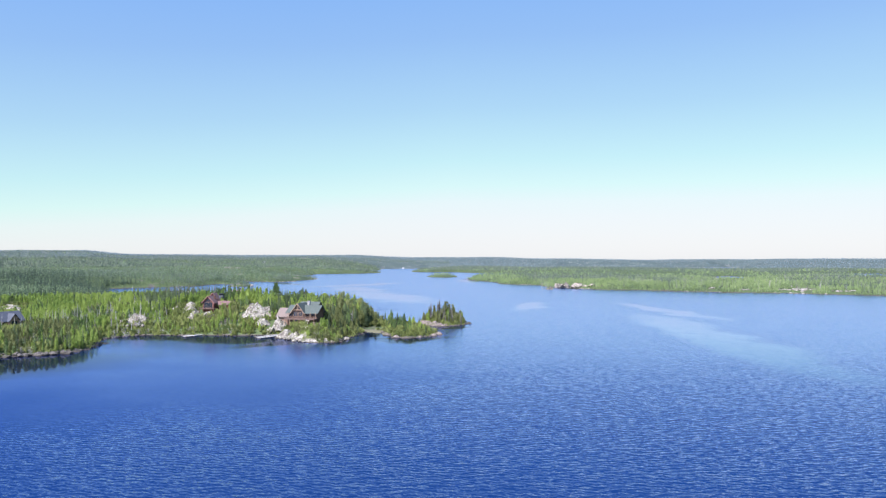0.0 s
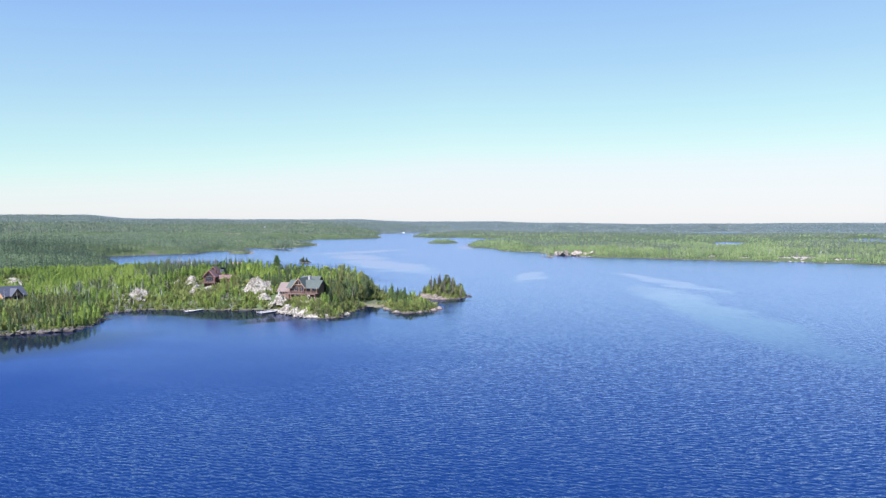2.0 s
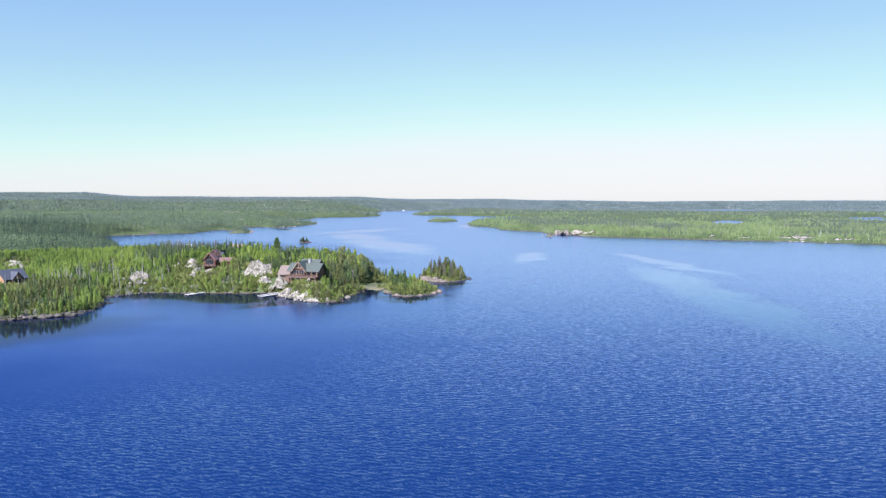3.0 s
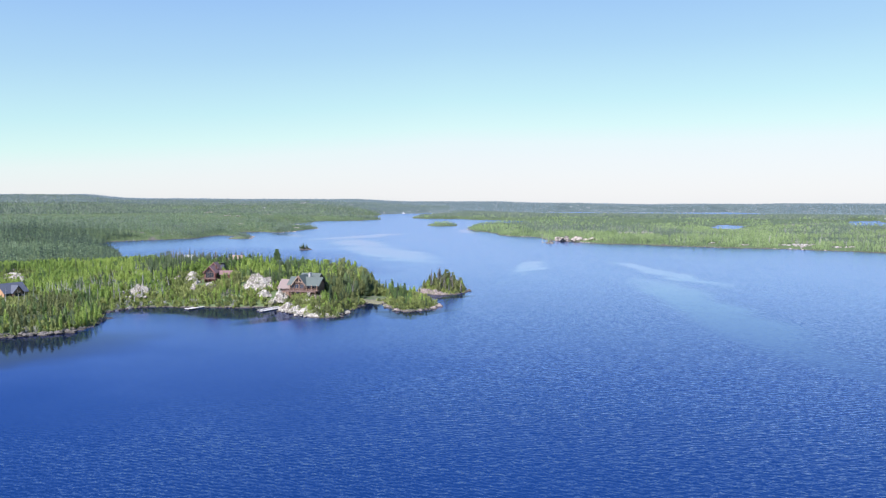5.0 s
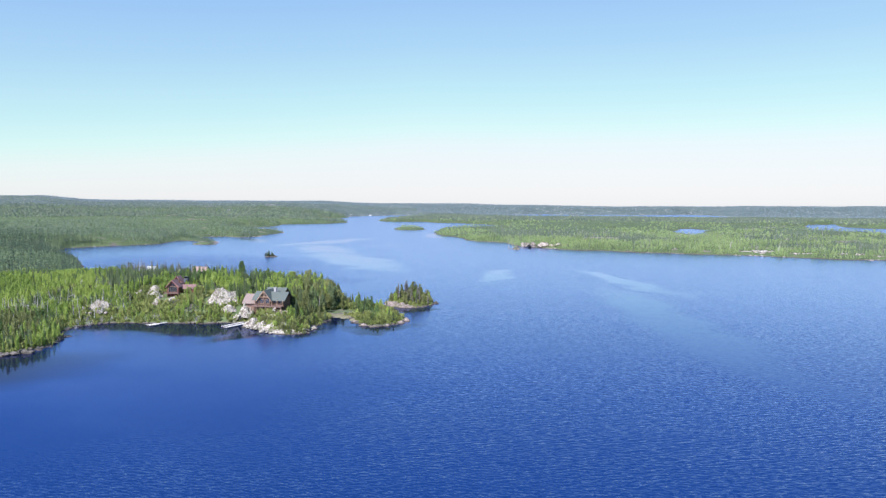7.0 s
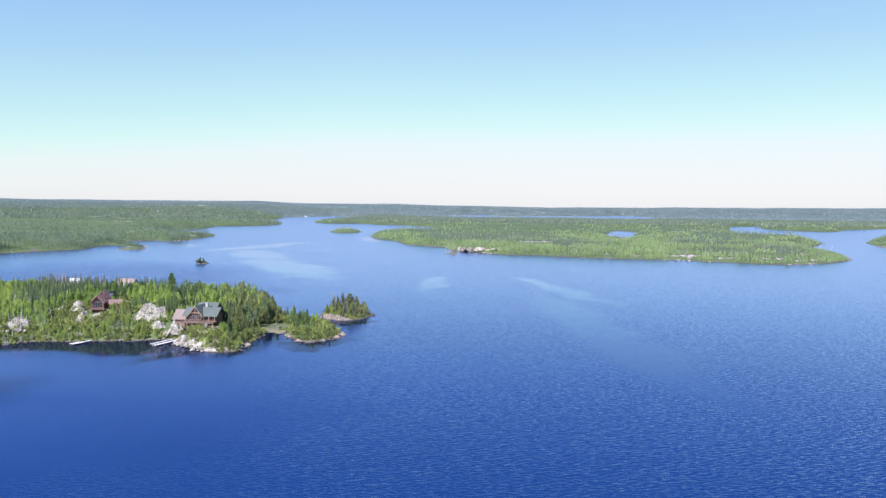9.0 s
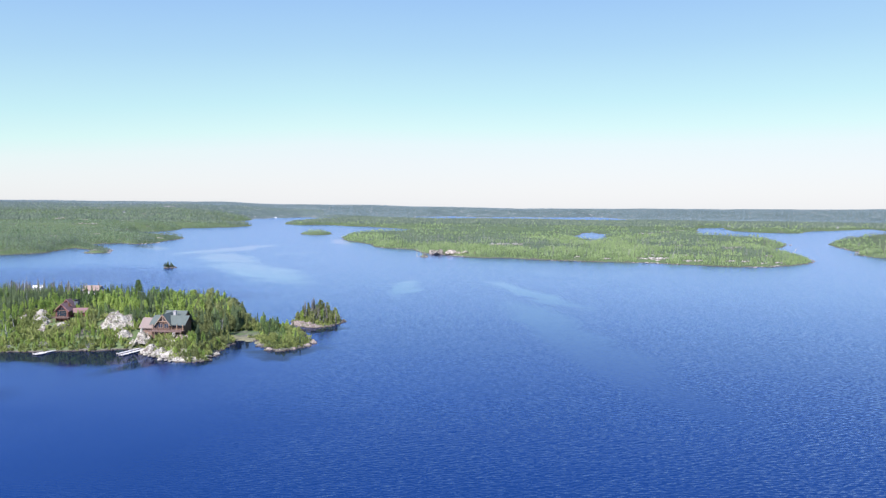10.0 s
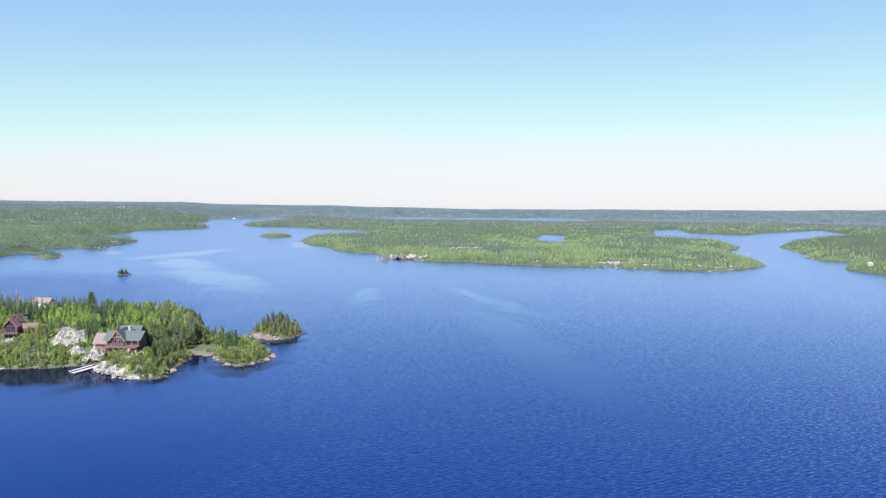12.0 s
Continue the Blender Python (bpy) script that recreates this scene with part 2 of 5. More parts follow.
        k.l.new(mp.outputs[0], wv.inputs["Vector"])
        wv.wave_type, wv.bands_direction = "BANDS", "Y"
        for key, v in (("Scale", 0.314 / length), ("Distortion", ragged), ("Detail", 2.0), ("Detail Scale", 2.2), ("Detail Roughness", 0.55)):
            wv.inputs[key].default_value = v
        return wv.outputs["Fac"]

    train = k.math("ADD", k.math("MULTIPLY", wavelets(1.35, 14, 6.0), 0.38), k.math("ADD", k.math("MULTIPLY", wavelets(1.7, -14, 6.0), 0.30), k.math("MULTIPLY", wavelets(0.95, 30, 7.0), 0.32)))
    for shift, amp_big, amp_small in ((0.0, 0.70, 0.60), (57.3, 0.40, 0.55)):
        mp = k.n.new("ShaderNodeMapping")
        mp.inputs["Location"].default_value = (shift, shift * 1.7, shift * 0.6)
        mp.inputs["Rotation"].default_value = (0, 0, radians(-10))
        mp.inputs["Scale"].default_value = (0.45, 1.0, 1.0)
        k.l.new(k.geo.outputs["Position"], mp.inputs["Vector"])
        big, small = k.noise(1.2, 2, 0.45, vec=mp.outputs[0]), k.noise(4.6, 2, 0.5, vec=mp.outputs[0])
        s = k.math("ADD", k.math("MULTIPLY", k.math("MULTIPLY", k.math("SUBTRACT", big, 0.5), amp_big), shelter), k.math("MULTIPLY", k.math("MULTIPLY", k.math("SUBTRACT", small, 0.5), amp_small), k.span(lee, 0.0, 1.0, 1.0, 0.3)))
        if shift:  # the faces of the wavelets, the steep ones tilted towards the camera
            face = k.span(train, 0.42, 0.78, 0.02, -0.21)
            # lee water also leans towards the camera, to darken it
            s = k.math("ADD", k.math("ADD", s, k.math("MULTIPLY", face, shelter)), k.math("ADD", k.span(lee, 0.0, 1.0, 0.0, -0.09), k.span(camera_tilt, 0.0, 1.0, 0.0, -0.12)))
        slopes.append(k.math("MULTIPLY", s, swell))
    comb = k.n.new("ShaderNodeCombineXYZ")
    k.l.new(slopes[0], comb.inputs[0])
    k.l.new(slopes[1], comb.inputs[1])
    comb.inputs[2].default_value = 1.0
    norm = k.n.new("ShaderNodeVectorMath")
    norm.operation = "NORMALIZE"
    k.l.new(comb.outputs[0], norm.inputs[0])
    body, gloss, edge, over = (k.n.new("ShaderNode" + t) for t in ("BsdfDiffuse", "BsdfGlossy", "Fresnel", "MixShader"))
    # blue tint on the gloss, which turns the mirrored sky bluer
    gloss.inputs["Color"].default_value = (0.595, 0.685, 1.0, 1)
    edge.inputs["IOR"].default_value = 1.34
    k.l.new(k.mix(still, deep, (0.004, 0.007, 0.022)), body.inputs["Color"])  # dark shallows, darkened further to stand for the banks' reflection
    k.l.new(rough, gloss.inputs["Roughness"])
    for sock in (gloss.inputs["Normal"], edge.inputs["Normal"]):
        k.l.new(norm.outputs[0], sock)
    # Fresnel stretched to brighten far reflections, cut under the banks to darken them
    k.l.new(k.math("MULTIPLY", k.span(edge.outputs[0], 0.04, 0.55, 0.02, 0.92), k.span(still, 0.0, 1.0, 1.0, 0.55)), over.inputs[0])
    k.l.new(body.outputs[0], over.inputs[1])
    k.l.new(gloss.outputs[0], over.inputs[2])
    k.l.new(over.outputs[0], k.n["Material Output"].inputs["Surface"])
    return k.m


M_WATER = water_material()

M_LOG = plain("stained_logs", (0.064, 0.037, 0.026), (0.105, 0.062, 0.042), 1.5, 0.6)
M_DARKLOG = plain("dark_logs", (0.07, 0.035, 0.022), (0.12, 0.06, 0.035), 1.5, 0.6)
M_TIMBER = plain("pale_timber", (0.25, 0.165, 0.105), (0.36, 0.25, 0.165), 2, 0.6)
M_REDWOOD = plain("red_stained_boards", (0.105, 0.040, 0.034), (0.165, 0.062, 0.050), 1.5, 0.6)
M_PINKTRIM = plain("faded_red_trim", (0.26, 0.13, 0.11), (0.34, 0.18, 0.155), 1.5, 0.6)
M_TAN = plain("sunlit_tan_boards", (0.36, 0.22, 0.12), (0.48, 0.31, 0.18), 1.5, 0.7)
M_BROWN = plain("brown_boards", (0.16, 0.10, 0.075), (0.23, 0.15, 0.11), 1.5, 0.7)
M_WHITE = plain("white_paint", (0.50, 0.49, 0.475), (0.62, 0.61, 0.59), 1.0, 0.5)
M_GREENROOF = plain("green_shingles", (0.066, 0.082, 0.070), (0.108, 0.128, 0.112), 1.2, 0.75)
M_GREYROOF = plain("slate_grey_shingles", (0.060, 0.067, 0.085), (0.100, 0.110, 0.135), 1.2, 0.7)
M_REDROOF = plain("dull_red_roofing", (0.150, 0.088, 0.082), (0.215, 0.132, 0.122), 1.2, 0.7)
M_BROWNROOF = plain("brown_shingles", (0.170, 0.132, 0.112), (0.240, 0.190, 0.162), 1.2, 0.8)
M_PEACHROOF = plain("peach_shingles", (0.21, 0.155, 0.13), (0.28, 0.21, 0.175), 1.2, 0.8)
M_CHIM = plain("chimney_stone", (0.25, 0.245, 0.24), (0.38, 0.37, 0.355), 3, 0.85)
M_DECK = plain("weathered_deck", (0.42, 0.38, 0.33), (0.60, 0.56, 0.50), 2, 0.8)
M_REDDECK = plain("red_brown_deck", (0.118, 0.076, 0.062), (0.180, 0.122, 0.100), 2, 0.7)
M_DOCK = plain("bleached_planks", (0.42, 0.40, 0.37), (0.58, 0.55, 0.51), 2, 0.8)
M_FLOAT = plain("dark_float", (0.05, 0.05, 0.05), (0.09, 0.09, 0.09), 2, 0.6)
M_GLASS = plain("window_glass", (0.015, 0.02, 0.03), (0.03, 0.04, 0.055), 0.8, 0.08, 0, 0.8, 0)
M_DRYGRASS = plain("dry_grass", (0.105, 0.108, 0.055), (0.205, 0.185, 0.115), 1.2, 0.95)
M_GRAVEL = plain("pink_gravel", (0.26, 0.21, 0.175), (0.38, 0.31, 0.26), 1.5, 0.95)

# ---------------------------------------------------------------- helpers for meshes


def tri_mesh(name, verts, tris, mats, slot=None, smooth=False):
    """A mesh of triangles from arrays."""
    me = bpy.data.meshes.new(name)
    verts, tris = np.asarray(verts, np.float32), np.asarray(tris, np.int32)
    me.vertices.add(len(verts))
    me.vertices.foreach_set("co", verts.ravel())
    me.loops.add(tris.size)
    me.loops.foreach_set("vertex_index", tris.ravel())
    me.polygons.add(len(tris))
    me.polygons.foreach_set("loop_start", np.arange(0, tris.size, 3, dtype=np.int32))
    for m in mats:
        me.materials.append(m)
    if slot is not None:
        me.polygons.foreach_set("material_index", np.asarray(slot, np.int32))
    me.polygons.foreach_set("use_smooth", np.full(len(tris), smooth))
    me.update(calc_edges=True)
    me.validate()
    return me


def part(name, bm, material, parent=None, label=""):
    """Links a bmesh as one mesh object, under a thing or a part."""
    bmesh.ops.recalc_face_normals(bm, faces=bm.faces)
    me = bpy.data.meshes.new(name)
    bm.to_mesh(me)
    bm.free()
    me.materials.append(material)
    ob = new(name, me)
    if parent:
        ob.parent = parent
    if label:
        ob["label"] = label
    return ob


def box(x0, x1, y0, y1, z0, z1, bm=None, bevel=0.0):
    bm = bm or bmesh.new()
    v = [bm.verts.new(p) for p in ((x0, y0, z0), (x1, y0, z0), (x1, y1, z0), (x0, y1, z0), (x0, y0, z1), (x1, y0, z1), (x1, y1, z1), (x0, y1, z1))]
    for f in ((3, 2, 1, 0), (4, 5, 6, 7), (0, 1, 5, 4), (1, 2, 6, 5), (2, 3, 7, 6), (3, 0, 4, 7)):
        bm.faces.new([v[i] for i in f])
    if bevel:
        bmesh.ops.bevel(bm, geom=bm.edges[:], offset=bevel, segments=1, affect="EDGES")
    return bm


def slab(corners, thick, bm=None):
    """A plate: a polygon of corners, thickened straight down."""
    bm = bm or bmesh.new()
    top = [bm.verts.new(c) for c in corners]
    low = [bm.verts.new((c[0], c[1], c[2] - thick)) for c in corners]
    n = len(corners)
    bm.faces.new(top)
    bm.faces.new(low[::-1])
    for i in range(n):
        bm.faces.new((top[i], low[i], low[(i + 1) % n], top[(i + 1) % n]))
    return bm


def upright(outline, y0, y1, bm=None):
    """A wall: an outline in x and z, thick from y0 to y1."""
    bm = bm or bmesh.new()
    a = [bm.verts.new((x, y0, z)) for x, z in outline]
    b = [bm.verts.new((x, y1, z)) for x, z in outline]
    n = len(outline)
    bm.faces.new(a)
    bm.faces.new(b[::-1])
    for i in range(n):
        bm.faces.new((a[i], b[i], b[(i + 1) % n], a[(i + 1) % n]))
    return bm


def crosswise(outline, x0, x1, bm=None):
    """A wall: an outline in y and z, thick from x0 to x1."""
    bm = bm or bmesh.new()
    a = [bm.verts.new((x0, y, z)) for y, z in outline]
    b = [bm.verts.new((x1, y, z)) for y, z in outline]
    n = len(outline)
    bm.faces.new(a)
    bm.faces.new(b[::-1])
    for i in range(n):
        bm.faces.new((a[i], b[i], b[(i + 1) % n], a[(i + 1) % n]))
    return bm


def base(name, m, label, category, group="", kind=""):
    ob = new(name)
    ob.empty_display_size = 0.5
    ob.matrix_world = m
    return tagged(ob, label, category, group, kind)


# ---------------------------------------------------------------- the lie of the land


def lattice(ix, iy, seed):
    h = (ix.astype(np.int64) * 374761393 + iy.astype(np.int64) * 668265263 + seed * 974711) & 0x7FFFFFFF
    h = ((h ^ (h >> 13)) * 1274126177) & 0x7FFFFFFF
    return ((h ^ (h >> 16)) & 0xFFFF) / 65535.0


def value_noise(x, y, seed=0):
    ix, iy = np.floor(x), np.floor(y)
    fx, fy = x - ix, y - iy
    fx, fy = fx * fx * (3 - 2 * fx), fy * fy * (3 - 2 * fy)
    a, b = lattice(ix, iy, seed), lattice(ix + 1, iy, seed)
    c, d = lattice(ix, iy + 1, seed), lattice(ix + 1, iy + 1, seed)
    return (a + (b - a) * fx) * (1 - fy) + (c + (d - c) * fx) * fy - 0.5


def fbm(x, y, seed=0, octaves=4):
    out, amp = np.zeros_like(x), 1.0
    for k in range(octaves):
        out += amp * value_noise(x * 2 ** k, y * 2 ** k, seed + k)
        amp *= 0.5
    return out


# shorelines in plan, metres; the wooded home shore runs on into the western mainland
HOME = [(-161, 257), (-157, 262), (-148, 265), (-145, 272), (-142, 281), (-145, 298), (-153, 312), (-152, 325), (-147, 331), (-138, 334),
        (-121, 332), (-109, 333), (-97, 332), (-79, 333), (-72, 320), (-60, 306), (-54, 303), (-48, 306), (-46, 319), (-44, 328), (-42, 343),
        (-41, 353), (-36, 352), (-32, 347), (-28, 333), (-24, 324), (-18, 321), (-11, 328), (-6, 338), (-5, 344), (-9, 348), (-10, 361),
        (-12, 376), (-24, 386), (-36, 389), (-41, 396), (-42, 420), (-50, 437), (-68, 450)]
BACK = [(-100, 457), (-135, 467), (-170, 478), (-215, 500), (-255, 560), (-295, 640), (-345, 740), (-412, 840), (-425, 892), (-380, 945),
        (-347, 985), (-350, 1085), (-310, 1040), (-306, 974), (-287, 968), (-274, 980), (-290, 1040), (-345, 1130), (-352, 1185), (-318, 1205), (-285, 1180),
        (-272, 1210), (-266, 1299), (-254, 1365), (-262, 1410), (-310, 1470), (-378, 1500), (-410, 1590), (-402, 1675), (-372, 1700), (-340, 1812),
        (-365, 1940), (-300, 1955), (-238, 2005), (-203, 2170), (-235, 2240), (-345, 2350), (-352, 2590)]
NORTH = [(-318, 2690), (-270, 2838), (-300, 3120), (-241, 3238), (-190, 3420), (-90, 3520), (60, 3600), (900, 6000), (-6000, 6000),
         (-6000, -200), (-700, 60), (-420, 150), (-260, 215)]
EAST_SHORE = [(100, 1590), (56, 1508), (35, 1394), (44, 1277), (66, 1207), (75, 1146), (92, 1076), (112, 1048), (131, 1030), (136, 950), (150, 924),
              (174, 893), (192, 866), (227, 860), (246, 842), (286, 819), (323, 792), (365, 777), (398, 748), (443, 716), (475, 713), (512, 727),
              (545, 748), (572, 772), (588, 805), (604, 850), (612, 895), (634, 964), (734, 1059), (790, 1117), (814, 1185), (850, 1270), (822, 1330),
              (800, 1400), (836, 1500), (935, 1690)]
LAGOON = [(1030, 1870), (1120, 2020), (1218, 2060), (1090, 1800), (1100, 1690), (1158, 1606), (1240, 1690), (1333, 1780), (1500, 1860), (1640, 1940), (1520, 1690),
          (1300, 1470), (1015, 1285), (870, 1130), (841, 1080), (799, 982), (732, 881), (719, 831), (740, 812), (648, 716), (630, 692), (632, 664),
          (642, 640), (760, 560), (1100, 470), (2500, 300), (6000, 300), (6000, 6000), (-900, 6000), (-60, 3560), (60, 2900), (-60, 2600),
          (-137, 2351), (-90, 2240), (27, 2245), (68, 2143), (126, 2095), (194, 1961), (222, 1879), (262, 1740), (230, 1655), (165, 1630)]
SKERRY = [(-18, 401), (-11, 387), (-1, 380), (6, 385), (11, 401), (8, 414), (-3, 424), (-15, 420)]
# round islets and ponds: x, y, half width, half depth
ISLETS = [(-14, 1580, 37, 75), (-154, 755, 6.5, 9), (124, 886, 3.2, 6), (1165, 1960, 22, 26)]
PONDS = [(558, 1440, 36, 230), (1310, 3540, 200, 400), (970, 3640, 150, 370), (650, 3720, 140, 400)]


def polygon_distance(px, py, poly):
    """Metres inland (negative on the water side)."""
    best = np.full(px.shape, 1e18)
    inside = np.zeros(px.shape, bool)
    for (x0, y0), (x1, y1) in zip(poly, poly[1:] + poly[:1]):
        ex, ey = x1 - x0, y1 - y0
        u = np.clip(((px - x0) * ex + (py - y0) * ey) / (ex * ex + ey * ey), 0, 1)
        best = np.minimum(best, (px - x0 - u * ex) ** 2 + (py - y0 - u * ey) ** 2)
        if y0 != y1:
            inside ^= ((y0 > py) != (y1 > py)) & (px < x0 + (py - y0) / ey * ex)
    d = np.sqrt(best)
    return np.where(inside, d, -d)


def inland(x, y):
    """Metres from the waterline, positive on land, with a ragged edge."""
    west = polygon_distance(x, y, HOME + BACK + NORTH)
    east = polygon_distance(x, y, EAST_SHORE + LAGOON) + np.where(np.hypot(x, y) < 1150, 6, 1)
    d = np.maximum(np.maximum(west, east), polygon_distance(x, y, SKERRY))
    for cx, cy, rx, ry in PONDS:  # long ponds stretched along the camera's lines of sight
        q = math.hypot(cx, cy)
        along, across = ((x - cx) * cx + (y - cy) * cy) / q, ((x - cx) * cy - (y - cy) * cx) / q
        d = np.minimum(d, (np.hypot(across / rx, along / ry) - 1) * rx + 0.9 * rx * fbm(x / (1.3 * rx), y / (1.3 * rx), 45, 3))
    for cx, cy, rx, ry in ISLETS:
        d = np.maximum(d, (1 - np.hypot((x - cx) / rx, (y - cy) / ry)) * rx)
    r = np.hypot(x, y)
    rag = np.clip((r - 420) / 900, 0, 1)
    return d + 2.2 * fbm(x / 9, y / 9, 3, 3) + rag * 14 * fbm(x / 55, y / 55, 9, 3)


# height of the far skyline against bearing, degrees from north
SKY_BEARING = [-60, -40, -33, -27, -24.5, -20, -16, -10.5, -7, -3.5, 0, 4, 8, 11, 14, 18, 25, 35, 45, 60]
SKY_HEIGHT = [92, 93, 99, 102, 86, 80, 77, 79, 75, 68, 68, 64, 61, 55, 53, 52, 53, 60, 66, 66]


def swell_at(x, y, cx, cy, s):
    return np.exp(-((x - cx) ** 2 + (y - cy) ** 2) / (2 * s * s))


def height(x, y, d=None):
    """Ground level over the lake."""
    d = inland(x, y) if d is None else d
    r = np.hypot(x, y)
    far = np.clip((r - 600) / 500, 0, 1)
    top = 4.3 + 6.8 * swell_at(x, y, -122, 378, 28) + 6.5 * swell_at(x, y, -158, 450, 45) + 2.5 * swell_at(x, y, -97, 360, 12)
    top = top - 2.0 * swell_at(x, y, -200, 322, 24) - 2.6 * swell_at(x, y, -20, 352, 26) + 5.0 * swell_at(x, y, -236, 402, 30) + 2.4 * swell_at(x, y, -71, 341, 12) + 4.5 * swell_at(x, y, -74, 332, 7.5) - 3.2 * swell_at(x, y, -37, 364, 8)
    top = top + far * (1.5 + 11 * (fbm(x / 420, y / 420, 21, 3) + 0.2) + 9 * np.clip((-x - 250) / 300, 0, 1)) + 1.2 * fbm(x / 16, y / 16, 5, 4)
    bearing = np.degrees(np.arctan2(x, np.maximum(y, 1e-3)))
    top = top * (1 - 0.72 * np.clip((r - 2300) / 600, 0, 1) * np.clip((bearing - 3) / 4, 0, 1))  # lowered to the north-east so the camera sees the far ponds
    land = np.maximum(top, 0.8) * (1 - np.exp(-np.maximum(d, 0) / np.where(r < 600, 15, 26)))
    ridge = np.interp(bearing, SKY_BEARING, SKY_HEIGHT)
    foot = np.interp(bearing, [-12, 6], [1900, 3700])  # flat country to the east, long slopes to the west
    u = np.clip((r - foot) / (4700 - foot), 0, 1)
    u = u * u * (3 - 2 * u)
    wave = ridge - 8 + 9 * fbm(x / 300, y / 300, 33, 3)
    land = np.where(d > 0, land * (1 - u) + np.maximum(wave, 4) * u * np.clip(d / 120, 0, 1), 0)
    return np.where(d > 0, land + 0.12, np.maximum(-5.0, 0.3 * d) - 0.12)


def fan(radii, bearings):
    """A sheet of ground between rings round the climb."""
    rr, aa = np.meshgrid(radii, bearings, indexing="ij")
    x, y = rr * np.sin(aa), rr * np.cos(aa)
    z = height(x, y)
    nr, na = len(radii), len(bearings)
    i = (np.arange(nr - 1)[:, None] * na + np.arange(na - 1)[None]).ravel()
    tris = np.concatenate([np.stack([i, i + na, i + 1], 1), np.stack([i + 1, i + na, i + na + 1], 1)])
    return np.stack([x.ravel(), y.ravel(), z.ravel()], 1), tris


bearings = np.radians(np.concatenate([np.linspace(-180, -40, 50)[:-1], np.linspace(-40, 4, 260)[:-1], np.linspace(4, 48, 170)[:-1], np.linspace(48, 180, 50)]))
radii = [4.0, 60.0, 120.0, 180.0, 225.0]
while radii[-1] < 4950:
    radii.append(radii[-1] + max(1.25, radii[-1] ** 2 / 66000))
radii = np.array(radii)
split = int(np.searchsorted(radii, 3000))
v, f = fan(radii[:split + 1], bearings)
ground = new("ground", tri_mesh("ground", v, f, [M_GROUND], smooth=True))
tagged(ground, "green mossy shore ground with pale bare rock at the waterline", "ground", kind="structure")
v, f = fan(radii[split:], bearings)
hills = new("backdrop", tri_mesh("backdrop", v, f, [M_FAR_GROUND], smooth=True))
tagged(hills, "low wooded hills along the horizon, coloured blue-green for haze", "hills", kind="structure")

bm = bmesh.new()
bmesh.ops.create_grid(bm, x_segments=1, y_segments=1, size=5600)
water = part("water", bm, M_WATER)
tagged(water, "deep blue lake with small wind ripples and pale slicks", "lake", kind="structure")

# ---------------------------------------------------------------- trees


def spruce_crown(rng, tall, wide, whorls, arms):
    """Drooping fans of twigs in whorls, ragged and narrowing to the tip."""
    vs, ts = [], []
    for k in range(whorls):
        u = (k + rng.uniform(-0.3, 0.3)) / whorls
        z = tall * (0.10 + 0.86 * max(u, 0))
        reach = wide * (1 - max(u, 0)) ** 0.75 * rng.uniform(0.75, 1.15) + 0.12
        turn = rng.uniform(0, 6.3)
        for j in range(arms):
            a = turn + 6.283 * j / arms + rng.uniform(-0.3, 0.3)
            q = reach * rng.uniform(0.6, 1.15)
            c, s = math.cos(a), math.sin(a)
            w = 0.42 * q * rng.uniform(0.7, 1.2) + 0.05
            drop = 0.34 * q * rng.uniform(0.6, 1.4)
            n = len(vs)
            vs += [(0, 0, z + 0.30 * wide), (0.6 * q * c - w * s, 0.6 * q * s + w * c, z - 0.5 * drop), (q * c, q * s, z - drop),
                   (0.6 * q * c + w * s, 0.6 * q * s - w * c, z - 0.5 * drop)]
            ts += [(n, n + 1, n + 2), (n, n + 2, n + 3)]
    n = len(vs)
    vs += [(0.1, 0, tall * 0.93), (-0.06, 0.09, tall * 0.93), (-0.06, -0.09, tall * 0.93), (0, 0, tall * 1.04)]
    ts += [(n, n + 1, n + 3), (n + 1, n + 2, n + 3), (n + 2, n, n + 3)]
    return np.array(vs), np.array(ts)


def spire(rng, tall, wide, sides=4):
    """A far spruce: a ragged narrow spire."""
    ring = [(wide * rng.uniform(0.6, 1.2) * math.cos(6.283 * j / sides), wide * rng.uniform(0.6, 1.2) * math.sin(6.283 * j / sides), tall * rng.uniform(0.05, 0.3)) for j in range(sides)]
    return np.array(ring + [(rng.uniform(-0.1, 0.1), 0, tall)]), np.array([(j, (j + 1) % sides, sides) for j in range(sides)])


